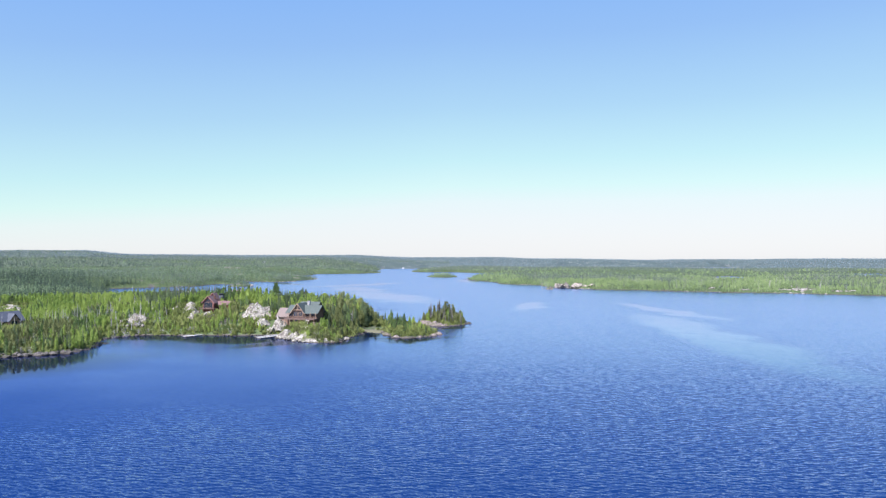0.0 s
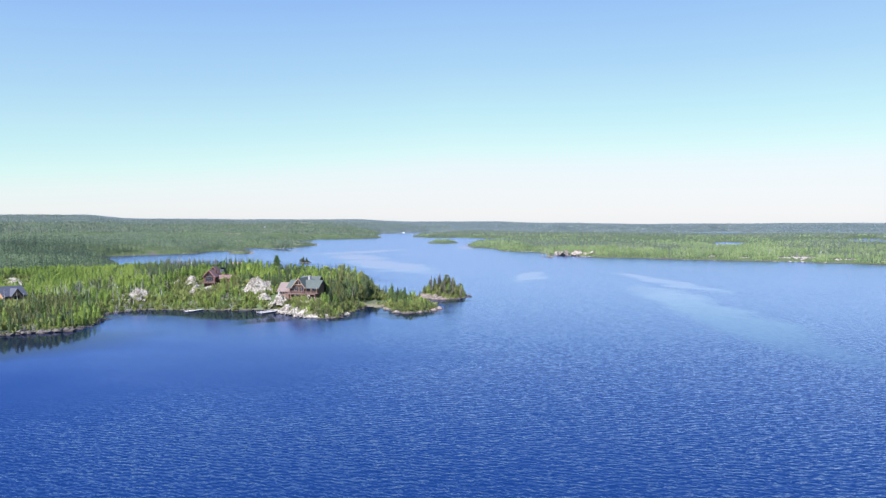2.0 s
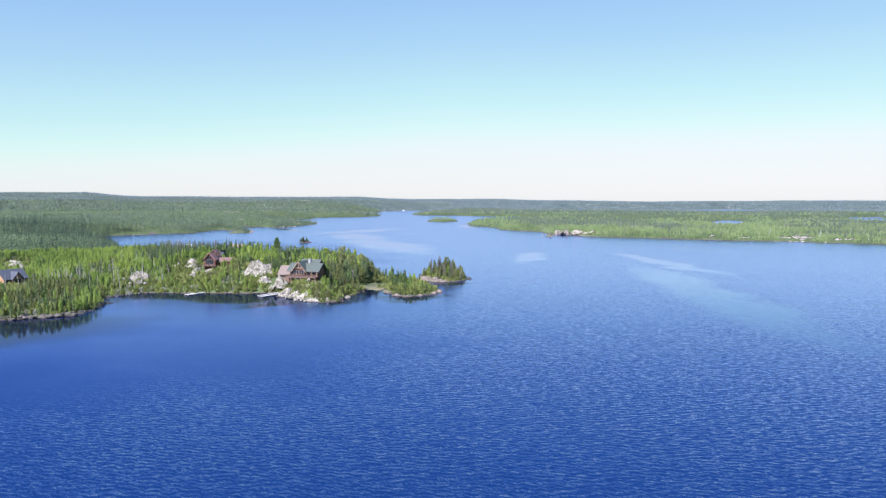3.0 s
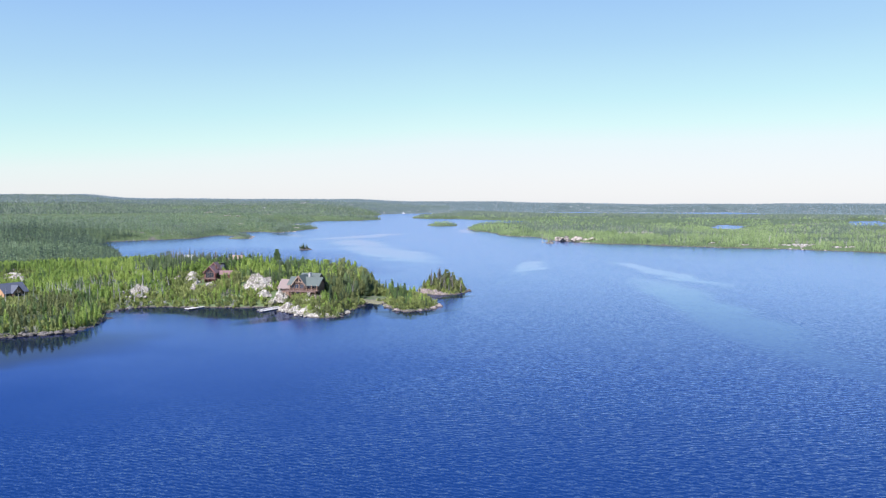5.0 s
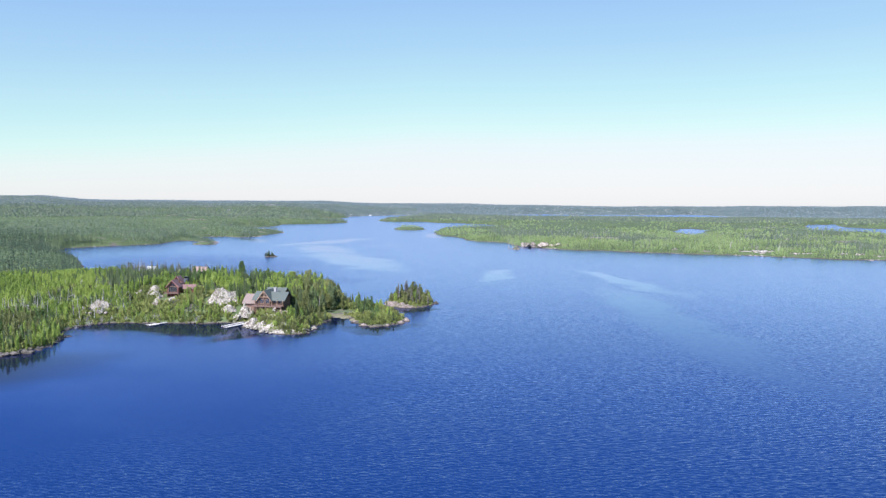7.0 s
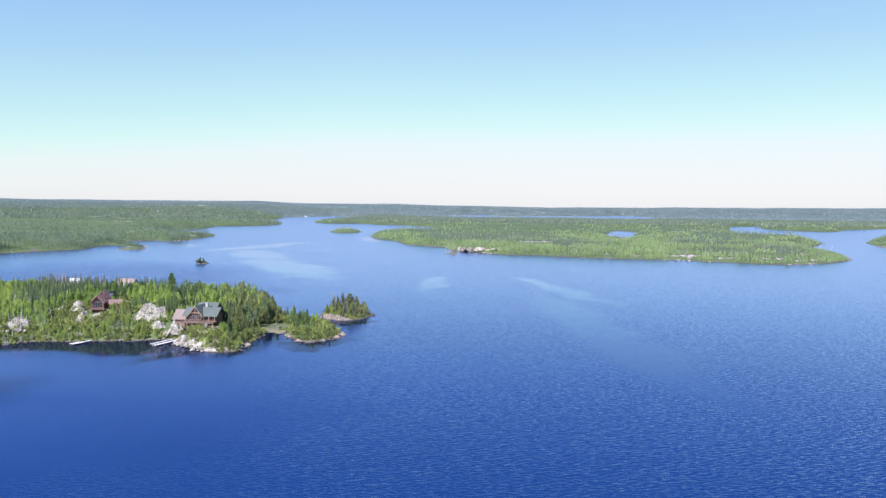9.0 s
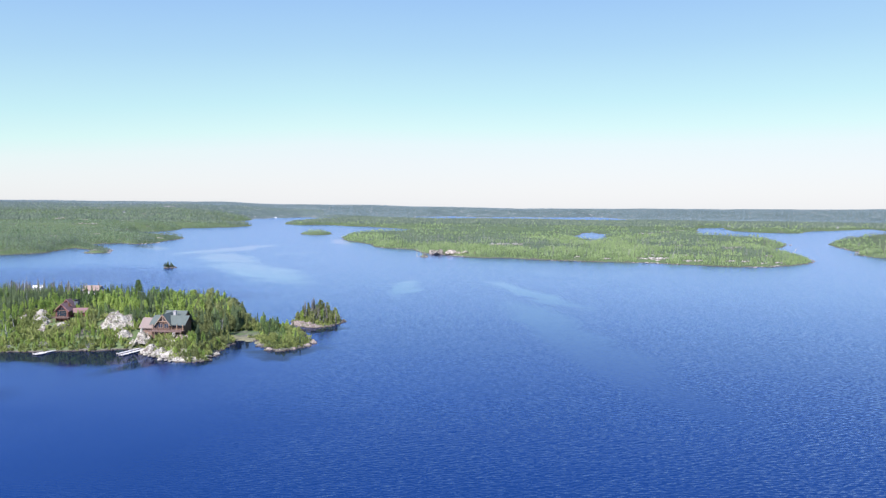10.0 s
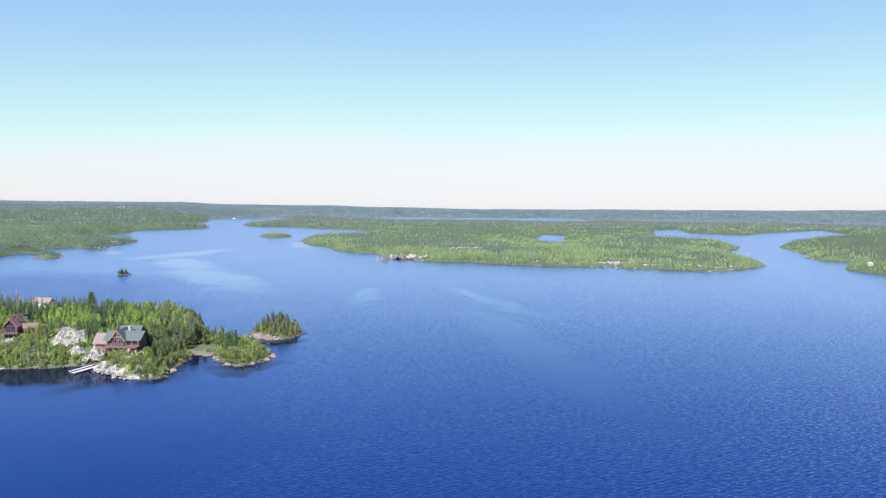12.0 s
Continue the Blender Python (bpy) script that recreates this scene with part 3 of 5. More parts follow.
def leafy_crown(rng, tall, wide, clumps, leaf, low=0.15):
    """An upright crown of small leafy sprays on rising twigs, uneven, with gaps between boughs."""
    boughs = [(rng.uniform(0, 6.283), rng.uniform(low, 0.95), rng.uniform(0.6, 1.15)) for _ in range(9)]
    vs, ts = [], []
    for k in range(clumps):
        ang, mid, far = boughs[k % 9]
        u = min(1.0, max(low, mid + rng.gauss(0, 0.13)))
        reach = wide * math.sqrt(max(0.03, 1 - ((u - 0.42) / 0.62) ** 2)) * far
        a = ang + rng.gauss(0, 0.75)
        q = reach * rng.uniform(0.45, 1.0)
        p = Vector((q * math.cos(a), q * math.sin(a), tall * u))
        out = Vector((math.cos(a), math.sin(a), 0))
        up = (Vector((0, 0, 1)) + out * rng.uniform(-0.1, 0.6) + Vector((rng.gauss(0, 0.2), rng.gauss(0, 0.2), 0))).normalized()
        side = up.cross(out + Vector((rng.gauss(0, 0.8), rng.gauss(0, 0.8), 0.1))).normalized()
        s = leaf * rng.uniform(0.6, 1.25)
        n = len(vs)
        low_end = p - up * s * rng.uniform(0.3, 0.6)
        vs += [tuple(low_end - side * s * rng.uniform(0.2, 0.45)), tuple(p + up * s * rng.uniform(0.6, 1.0)), tuple(low_end + side * s * rng.uniform(0.2, 0.45))]
        ts += [(n, n + 1, n + 2)]
    return np.array(vs), np.array(ts)


def stem(tall, r0, r1, sides=5, lean=0.0, z0=-0.4):
    vs, ts = [], []
    rings = 3
    for k in range(rings):
        u = k / (rings - 1)
        for j in range(sides):
            a = 6.283 * j / sides
            r = r0 + (r1 - r0) * u
            vs.append((r * math.cos(a) + lean * u * u, r * math.sin(a), z0 + (tall - z0) * u))
    for k in range(rings - 1):
        for j in range(sides):
            a, b = k * sides + j, k * sides + (j + 1) % sides
            ts += [(a, b, b + sides), (a, b + sides, a + sides)]
    return np.array(vs), np.array(ts)


def joined(pairs):
    vs, ts, n = [], [], 0
    for v, t in pairs:
        vs.append(v)
        ts.append(t + n)
        n += len(v)
    return np.concatenate(vs), np.concatenate(ts)


def planted(name, templates, which, pos, size, turn, materials):
    """One mesh with a copy of templates[which[i]] at each place. A template: vertices, triangles, material of each triangle."""
    vs, ts, sl, n = [], [], [], 0
    for k, (tv, tt, tm) in enumerate(templates):
        pick = np.nonzero(which == k)[0]
        if not len(pick):
            continue
        c, s, q = np.cos(turn[pick])[:, None], np.sin(turn[pick])[:, None], size[pick]
        x, y, z = tv[:, 0][None] * q[:, :1], tv[:, 1][None] * q[:, :1], tv[:, 2][None] * q[:, 1:]
        p = np.stack([x * c - y * s + pos[pick, :1], x * s + y * c + pos[pick, 1:2], z + pos[pick, 2:]], 2)
        vs.append(p.reshape(-1, 3))
        ts.append((tt[None] + n + (np.arange(len(pick)) * len(tv))[:, None, None]).reshape(-1, 3))
        sl.append(np.tile(tm, len(pick)))
        n += len(pick) * len(tv)
    return new(name, tri_mesh(name, np.concatenate(vs), np.concatenate(ts), materials, np.concatenate(sl)))


def with_stem(crown, trunk):
    v, t = joined([crown, trunk])
    return v, t, np.array([0] * len(crown[1]) + [1] * len(trunk[1]))


def bare_crown(crown):
    return crown[0], crown[1], np.zeros(len(crown[1]), int)


def scatter(r0, r1, a0, a1, gap, seed):
    """Jittered places in a sector, further apart further off."""
    rng = np.random.RandomState(seed)
    out, r = [], r0
    while r < r1:
        s = gap(r)
        n = max(1, int((a1 - a0) * r / s))
        a = a0 + (np.arange(n) + rng.uniform(0, 1, n)) * (a1 - a0) / n
        q = r + rng.uniform(-0.6, 0.6, n) * s
        out.append(np.stack([q * np.sin(a), q * np.cos(a)], 1))
        r += s
    return np.concatenate(out)


# clearings round buildings, on bare rock and in camera sightlines: x, y, radius
CLEAR = [(-203, 328, 8), (-196, 316, 8), (-190, 306, 6.5), (-126, 424, 6.5), (-124, 416, 5), (-69, 339, 12.5), (-199, 326, 11), (-193, 316, 8), (-38, 362, 8), (-36, 376, 6), (-124, 428, 6), (-119, 352, 7), (-234, 386, 8), (-128, 432, 8), (-82, 343, 7), (-122, 360, 8), (-131, 441, 8), (-204, 338, 9), (-97, 354, 8.5), (-66, 324, 8), (-56, 313, 6),
         (-152, 346, 5), (-176, 464, 7), (-84, 333, 4), (-112, 364, 5), (-40, 352, 7), (-28, 345, 6), (-136, 369, 6.5), (-133, 360, 5), (-129, 351, 4.5), (-119, 353, 4)]


def off_clearings(p, grow=0.0):
    ok = np.ones(len(p), bool)
    for cx, cy, cr in CLEAR:
        ok &= np.hypot(p[:, 0] - cx, p[:, 1] - cy) > cr + grow
    return ok


def leafy_share(x, y, d):
    """How likely a tree is broadleaved here."""
    r = np.hypot(x, y)
    n = fbm(x / 70, y / 70, 51, 3)
    home = np.where(y < np.where(x < -185, 500, 400) + 60 * fbm(x / 40, y / 40, 61, 2), 0.99, 0.26)
    home = np.where(x > -92, np.where(y > 352, 0.45, 0.65), home)
    home = np.where((x > -24) & (y > 375), 0.30, home)
    home = np.where((x > -36) & (y < 381), 0.70, home)
    away = np.where((x < -170) & (y < 760), np.where(np.hypot((x + 385) / 75, (y - 610) / 45) < 1, 0.85, 0.28), np.where(d < 75 + 90 * n, np.where(r < 1400, np.where(x < -150, 0.28, 0.78), 0.30), np.where(x < 0, 0.30, 0.03)))
    home = np.where((x < -150) & (y > np.where(x < -205, 505, 455)), 0.12, home)
    home = np.where(np.hypot((x + 228) / 13, (y - 432) / 16) < 1, 0.02, home)
    home = np.where(np.hypot((x + 153) / 19, (y - 402) / 28) < 1, 0.06, home)
    home = np.where((x < -150) & (y < 322), 0.80, home)
    home = np.where((x > -64) & (x < -36) & (y > 345), 0.55, home)
    return np.clip(np.where(r < 560, home + np.where(y > 400, 0.3, 0.12) * n, away + np.where((x < -170) & (y < 760), 0.6, np.where(x < -150, 1.1, np.where(d < 130, 0.5, 0.4))) * n), 0.03, 0.95)


rng = random.Random(4)
SPRUCES = [(spruce_crown(rng, 9.0, w, 20, 7), stem(8.3, 0.14, 0.03)) for w in (1.35, 1.5, 1.15, 1.7)]
LEAFIES = [(leafy_crown(rng, 8.0, w, 430, 0.74), stem(6.0, 0.13, 0.05)) for w in (1.5, 1.9, 1.25, 2.1)]
SPRUCES_LITE = [with_stem(spruce_crown(rng, 9.0, w, 13, 5), stem(8.0, 0.12, 0.03, 3)) for w in (1.3, 1.55, 1.1)]
LEAFIES_LITE = [with_stem(leafy_crown(rng, 8.0, w, 270, 0.79, 0.06), stem(6.0, 0.12, 0.05, 3)) for w in (1.35, 1.8, 1.1)]
LEAFIES_DEEP = [with_stem(leafy_crown(rng, 8.0, w, 140, 0.80, 0.5), stem(6.0, 0.12, 0.05, 3)) for w in (1.35, 1.8, 1.15)]
SPRUCES_MID = [bare_crown(spruce_crown(rng, 9.5, w, 5, 3)) for w in (1.25, 1.5, 1.05)]
LEAFIES_MID = [bare_crown(leafy_crown(rng, 7.0, w, 26, 1.4, 0.25)) for w in (1.5, 1.9, 1.25)]
SPRUCES_FAR = [bare_crown(spruce_crown(rng, 10.0, w, 3, 3)) for w in (1.6, 1.9, 1.35)]
LEAFIES_FAR = [bare_crown(leafy_crown(rng, 7.5, w, 11, 2.1, 0.4)) for w in (1.7, 2.2, 1.5)]
SPIRES = [bare_crown(spire(rng, 8.5, w)) for w in (2.1, 2.7, 1.8)]
DOMES = [bare_crown(leafy_crown(rng, 6.5, w, 6, 3.2, 0.4)) for w in (2.2, 2.9, 1.8)]

# bare rock in the woods across the water: x, y, half width
FARROCK = [(249, 1050, 13), (265, 1046, 10), (281, 1040, 13), (385, 786, 9), (394, 800, 10), (403, 849, 9), (416, 842, 6), (382, 798, 8), (390, 788, 6), (372, 800, 6),
           (446, 827, 7), (411, 763, 7), (422, 760, 5), (562, 929, 8), (585, 945, 7), (605, 962, 8), (529, 792, 7), (467, 742, 6), (455, 748, 5), (523, 993, 6), (472, 1160, 9),
           (499, 1249, 10), (440, 1175, 8), (686, 1474, 11), (720, 1500, 14), (791, 1591, 13), (815, 1600, 10), (902, 1729, 14), (838, 1529, 10), (330, 800, 6), (300, 822, 5),
           (480, 727, 5), (505, 735, 6), (-694, 2045, 15), (-621, 2005, 22), (-482, 1624, 16), (-505, 1630, 14), (-525, 2010, 15), (-567, 2576, 24), (-610, 2590, 18),
           (-696, 3456, 40), (-296, 1400, 9), (-280, 1300, 8), (-353, 2217, 15), (-844, 2959, 24), (-648, 2495, 20), (-301, 850, 5), (-295, 995, 8), (-480, 1900, 14),
           (-350, 2450, 18), (-700, 2100, 16), (-390, 1330, 9), (-430, 1250, 10), (-380, 2120, 14)]


def off_knolls(p):
    """False on the knolls and in a strip cleared from them towards the camera."""
    ok = np.ones(len(p), bool)
    for cx, cy, cr in FARROCK:
        r = math.hypot(cx, cy)
        along, across = ((cx - p[:, 0]) * cx + (cy - p[:, 1]) * cy) / r, ((p[:, 0] - cx) * cy - (p[:, 1] - cy) * cx) / r
        ok &= (np.abs(across) > 0.95 * cr) | (along < -0.6 * cr) | (along > cr + 0.022 * r)
    return ok


# places of all trees
p = scatter(240, 560, radians(-37), radians(5), lambda r: 2.3, 71)
d = inland(p[:, 0], p[:, 1])
keep = (d > np.where((p[:, 0] < -138) & (p[:, 1] < 330), 0.5, 1.6)) & off_clearings(p)
keep &= ~((p[:, 0] > -36) & (p[:, 1] < 370)) | (np.random.RandomState(7).uniform(size=len(p)) < 0.72)
keep &= ~((p[:, 0] > -24) & (p[:, 1] > 376)) | ((d > 1.8) & (np.random.RandomState(6).uniform(size=len(p)) < np.where(p[:, 0] < -5, 0.5, 0.75)))
p, d = p[keep], d[keep]
nr = np.random.RandomState(5)
z = height(p[:, 0], p[:, 1], d)
leafy = nr.uniform(size=len(p)) < leafy_share(p[:, 0], p[:, 1], d)
size = 0.45 + 0.62 * nr.uniform(size=len(p)) ** 1.3 + 0.25 * fbm(p[:, 0] / 25, p[:, 1] / 25, 77, 2)
size = np.where(leafy & (p[:, 0] < -110) & (p[:, 1] > 326), 0.66 + 0.45 * (size - 0.66), size)
size *= np.where((p[:, 0] < -138) & (p[:, 1] < 318), np.clip(0.8 + d / 30, 0.8, 1.1), np.clip(0.5 + d / 26, 0.45, 1.0))
size *= np.where(leafy & (p[:, 1] < 372) & (p[:, 0] > -150), 0.78, 0.95)
size *= np.where((p[:, 0] > -36) & (p[:, 1] < 381), 0.42 + 0.75 * nr.uniform(size=len(p)) ** 2, 1.0)
size *= np.where((p[:, 0] < -150) & (p[:, 1] < 326), 0.86, 1.0)
skerry = (p[:, 0] > -24) & (p[:, 1] > 376)
size *= np.where(skerry, np.where(leafy, 0.95, 0.98), 1.0)
LOW = [(-184, 297, 8), (-178, 288, 7), (-122, 408, 7), (-150, 338, 11), (-146, 330, 8), (-131, 352, 9), (-126, 346, 8), (-137, 360, 7), (-120, 350, 8), (-224, 366, 10), (-228, 378, 10), (-92, 345, 7), (-167, 352, 8), (-185, 338, 9), (-127, 427, 10), (-122, 416, 8), (-83, 335, 6), (-170, 455, 9), (-167, 445, 9)]
for cx, cy, cr in LOW:
    size *= np.where(np.hypot(p[:, 0] - cx, p[:, 1] - cy) < cr, 0.60, 1.0)
slim = np.where(skerry & ~leafy, 0.72, 1.02)
size *= np.where((p[:, 0] > -64) & (p[:, 0] < -36) & (p[:, 1] > 352), 1.42, np.where((p[:, 0] > -128) & (p[:, 1] > 384), 1.28, 1.0))
turn = nr.uniform(0, 6.283, len(p))
olive = (skerry & (nr.uniform(size=len(p)) < 0.8)) | (fbm(p[:, 0] / 18, p[:, 1] / 18, 91, 2) > 0.42) | ((p[:, 0] > -75) & (p[:, 1] < 345) & (nr.uniform(size=len(p)) < 0.6)) | ((p[:, 0] < -150) & (p[:, 1] < 326) & (fbm(p[:, 0] / 7, p[:, 1] / 7, 93, 2) > -0.05)) | ((p[:, 0] > -66) & (p[:, 0] < -36) & (p[:, 1] > 330) & (nr.uniform(size=len(p)) < 0.75))

deep = ~olive & (((p[:, 0] < -150) & (p[:, 1] < 326) & (nr.uniform(size=len(p)) < 0.6)) | (fbm(p[:, 0] / 13, p[:, 1] / 13, 97, 3) > np.where((p[:, 0] < -110) & (p[:, 1] < 430), 0.42, 0.08)))
thin = skerry & (nr.uniform(size=len(p)) < 0.8)

# trees of the headland and islets stand singly
single = (p[:, 0] > -96) & (p[:, 1] < 437)


def tree_maker(name, crown, trunk, leaves, label):
    ob = base(name, Matrix(), label, "tree", "trees of the headland")
    c = new("crown", tri_mesh("crown", *crown, [leaves]))
    t = new("trunk", tri_mesh("trunk", *trunk, [M_BARK]))
    c.parent = t.parent = ob
    return ob


makers = {
    "spruce": [tree_maker("spruce_tree", c, t, M_SPRUCE, "slender dark green spruce on the rocky headland") for c, t in SPRUCES],
    "birch": [tree_maker("birch_tree", c, t, M_BROAD, "bright green young birch on the wooded headland") for c, t in LEAFIES],
    "aspen": [tree_maker("aspen_tree", c, t, M_DEEPGREEN, "full green aspen on the wooded headland") for c, t in LEAFIES],
    "thin": [tree_maker("spruce_tree", c, t, M_HOARY, "thin grey-brown spruce on the rocky islet") for c, t in SPRUCES],
    "olive": [tree_maker("poplar_tree", c, t, M_OLIVE, "olive green young poplar on the wooded headland") for c, t in LEAFIES],
}
used = {key: 0 for key in makers}
alone = np.zeros(len(p), bool)
for i in np.nonzero(single)[0]:
    key = ("thin" if thin[i] else "spruce") if not leafy[i] else "olive" if olive[i] else "aspen" if deep[i] else "birch"
    k = used[key]
    if k >= 290:
        continue
    used[key], alone[i] = k + 1, True
    m = Matrix.LocRotScale((p[i, 0], p[i, 1], z[i]), Euler((0, 0, turn[i])), (size[i] * slim[i], size[i] * slim[i], size[i] * 1.0))
    if k < len(makers[key]):
        makers[key][k].matrix_world = m
    else:
        ob = copy_thing(makers[key][k % len(makers[key])], Matrix())
        ob.matrix_basis = m

rest = ~alone
edge = (d < 9) | ~off_clearings(p, 3.5)
for name, mask, kinds, leaf, label in (
        ("spruce_forest", rest & ~leafy, SPRUCES_LITE, M_SPRUCE, "dense dark green spruce wood on the peninsula"),
        ("aspen_forest", rest & leafy & deep & edge, LEAFIES_LITE, M_DEEPGREEN, "full green aspens along the shore and clearings"),
        ("birch_forest", rest & leafy & ~olive & ~deep & edge, LEAFIES_LITE, M_BROAD, "bright green birches along the shore and clearings"),
        ("poplar_forest", rest & leafy & olive & edge, LEAFIES_LITE, M_OLIVE, "olive green poplars along the shore and clearings"),
        ("aspen_forest", rest & leafy & deep & ~edge, LEAFIES_DEEP, M_DEEPGREEN, "full green aspen groves among the birches"),
        ("birch_forest", rest & leafy & ~olive & ~deep & ~edge, LEAFIES_DEEP, M_BROAD, "dense bright green birch wood on the peninsula"),
        ("poplar_forest", rest & leafy & olive & ~edge, LEAFIES_DEEP, M_OLIVE, "olive green poplar thicket on the peninsula")):
    i = np.nonzero(mask)[0]
    ob = planted(name, kinds, nr.randint(0, len(kinds), len(i)), np.column_stack([p[i], z[i]]), np.column_stack([size[i] * 0.84, size[i] * 1.05]), turn[i], [leaf, M_BARK])
    tagged(ob, label, "forest", kind="stuff")

# woods across the water, finer near than far
for r0, r1, gap, spruces, leafies, seed in ((560, 1200, lambda r: 4.5, SPRUCES_MID, LEAFIES_MID, 72), (1200, 2100, lambda r: 0.0053 * r, SPRUCES_FAR, LEAFIES_FAR, 73), (2100, 3100, lambda r: 0.0040 * r, SPIRES, DOMES, 74), (3100, 4900, lambda r: 0.0044 * r, SPIRES, DOMES, 75)):
    p = scatter(r0, r1, radians(-36), radians(47), gap, seed)
    if r0 < 2000:  # a closer fringe of young growth behind the waterline
        fringe = scatter(max(r0, 640), r1, radians(-26), radians(47), lambda r: 0.62 * gap(r), seed + 20)
        fd = inland(fringe[:, 0], fringe[:, 1])
        p = np.concatenate([p, fringe[(fd > 0.8) & (fd < 22)]])
    d = inland(p[:, 0], p[:, 1])
    bare = fbm(p[:, 0] / 60, p[:, 1] / 60, 15, 3) > 0.40
    keep = (d > (1.5 if r0 < 2000 else 8 if r0 < 3000 else 25)) & off_knolls(p) & ~(bare & (nr.uniform(size=len(p)) < 0.7))
    p, d = p[keep], d[keep]
    z = height(p[:, 0], p[:, 1], d)
    leafy = nr.uniform(size=len(p)) < leafy_share(p[:, 0], p[:, 1], d)
    size = (0.50 + 0.6 * nr.uniform(size=len(p)) ** 1.5) * np.clip(0.45 + d / 50, 0.5, 1.0) * np.where(leafy, 0.85, 1.0)
    size *= 0.65 if r0 > 3000 else 1.0
    size *= np.where((p[:, 0] < -150) & (p[:, 1] > 960) & ~leafy & (d < 40), np.where(nr.uniform(size=len(p)) < 0.3, 1.7, 1.25), 1.0)  # tall spruces on the western points
    turn = nr.uniform(0, 6.283, len(p))
    dark_bay = (p[:, 0] < -150) & (p[:, 1] < 960) & (r0 < 1000)
    size *= np.where(dark_bay & ~leafy, np.where(nr.uniform(size=len(p)) < 0.25, 1.7, 1.1), 1.0)
    # beyond this distance the woods take the haze-coloured leaves
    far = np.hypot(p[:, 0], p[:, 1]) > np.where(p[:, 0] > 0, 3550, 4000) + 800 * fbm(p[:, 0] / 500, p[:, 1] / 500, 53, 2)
    brown = (p[:, 0] > 690) & (p[:, 1] < 0.95 * p[:, 0] + 420) & (r0 < 2000) & (nr.uniform(size=len(p)) < np.where(d > 25, 0.8, 0.3))
    for name, mask, kinds, leaf, label in (
            ("bay_spruce_forest", ~leafy & dark_bay, spruces, M_DARKSPRUCE, "dark green spruce belt behind the back bay"),
            ("brown_spruce_forest", brown & ~dark_bay, spruces, M_BROWNSPRUCE, "grey-brown spruce wood round the eastern inlet"),
            ("far_spruce_forest", ~leafy & ~dark_bay & ~far & ~brown, spruces, M_GREYGREEN, "spruce woods across the lake, greyed for haze"),
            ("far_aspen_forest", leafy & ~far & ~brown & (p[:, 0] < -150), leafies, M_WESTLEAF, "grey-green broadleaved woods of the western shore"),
            ("far_birch_forest", leafy & ~far & ~brown & (p[:, 0] >= -150), leafies, M_PALELEAF, "light green broadleaved woods across the lake, paled for haze"),
            ("hill_spruce_forest", ~leafy & far, spruces, M_FARWOOD, "distant hill spruce woods, coloured blue-green for haze"),
            ("hill_birch_forest", leafy & far, leafies, M_FARWOOD, "distant hill broadleaved woods, coloured blue-green for haze")):
        i = np.nonzero(mask)[0]
        if len(i):
            ob = planted(name, kinds, nr.randint(0, len(kinds), len(i)), np.column_stack([p[i], z[i] - 0.2]), np.column_stack([size[i] * (1.1 if r0 < 1000 else 1.45), size[i]]), turn[i], [leaf, M_BARK])
            tagged(ob, label, "forest", kind="stuff")

# ---------------------------------------------------------------- dead trees


def dead_tree(m, tall, seed, label):
    """A grey standing trunk with a few bare limbs."""
    r = random.Random(seed)
    ob = base("dead_tree", m, label, "tree", "dead trees of the shore")
    t = new("trunk", tri_mesh("trunk", *stem(tall, 0.17, 0.04, 6, r.uniform(-1.1, 1.1)), [M_DEAD], smooth=True))
    t.parent = ob
    for k in range(r.randint(4, 6)):
        v, f = stem(tall * r.uniform(0.10, 0.18), 0.04, 0.012, 4, z0=0)
        b = new("branch", tri_mesh("branch", v, f, [M_DEAD], smooth=True))
        b.parent = ob
        b.matrix_local = Matrix.Translation((0, 0, tall * r.uniform(0.35, 0.85))) @ Euler((0, radians(r.uniform(50, 75)), r.uniform(0, 6.3))).to_matrix().to_4x4()
    return ob


rr = random.Random(12)
DEAD = [(rr.uniform(-196, -150), rr.uniform(292, 345)) for _ in range(16)] + [(rr.uniform(-190, -138), rr.uniform(330, 352)) for _ in range(40)] + [(rr.uniform(-190, -142), rr.uniform(350, 385)) for _ in range(16)]
DEAD += [(rr.uniform(-170, -125), rr.uniform(415, 455)) for _ in range(10)] + [(-36, 392), (-38, 399), (-48, 352), (124, 886)]
for k, (x, y) in enumerate(DEAD):
    xy = np.array([x]), np.array([y])
    if inland(*xy)[0] > 0.5:
        dead_tree(pose(x, y, height(*xy)[0], 0, 0, rr.uniform(0, 360)), rr.uniform(6.0, 10.0), k, "bare grey dead trunk standing among green trees")

# tall snags of the far shore, one of them leaning out over the water
for x, y, tall, tilt in ((398, 775, 14.0, 2), (116, 902, 14.0, -3), (121, 900, 10.0, 4), (360, 812, 11.0, 3), (592, 836, 15.0, 48)):
    m = pose(x, y, float(height(np.array([float(x)]), np.array([float(y)]))[0]), 0, tilt, 0) @ Matrix.Diagonal((2.2, 2.2, 1, 1))
    dead_tree(m, tall, int(x), "tall grey snag on the far shore")

# thin grey-brown spruces along the back shore
old = [tree_maker("spruce_tree", spruce_crown(random.Random(40 + k), 9.0, 1.2 + 0.3 * k, 12 + 2 * k, 5 + k), SPRUCES[0][1], M_HOARY, "thin grey-brown spruce by the back shore") for k in range(3)]
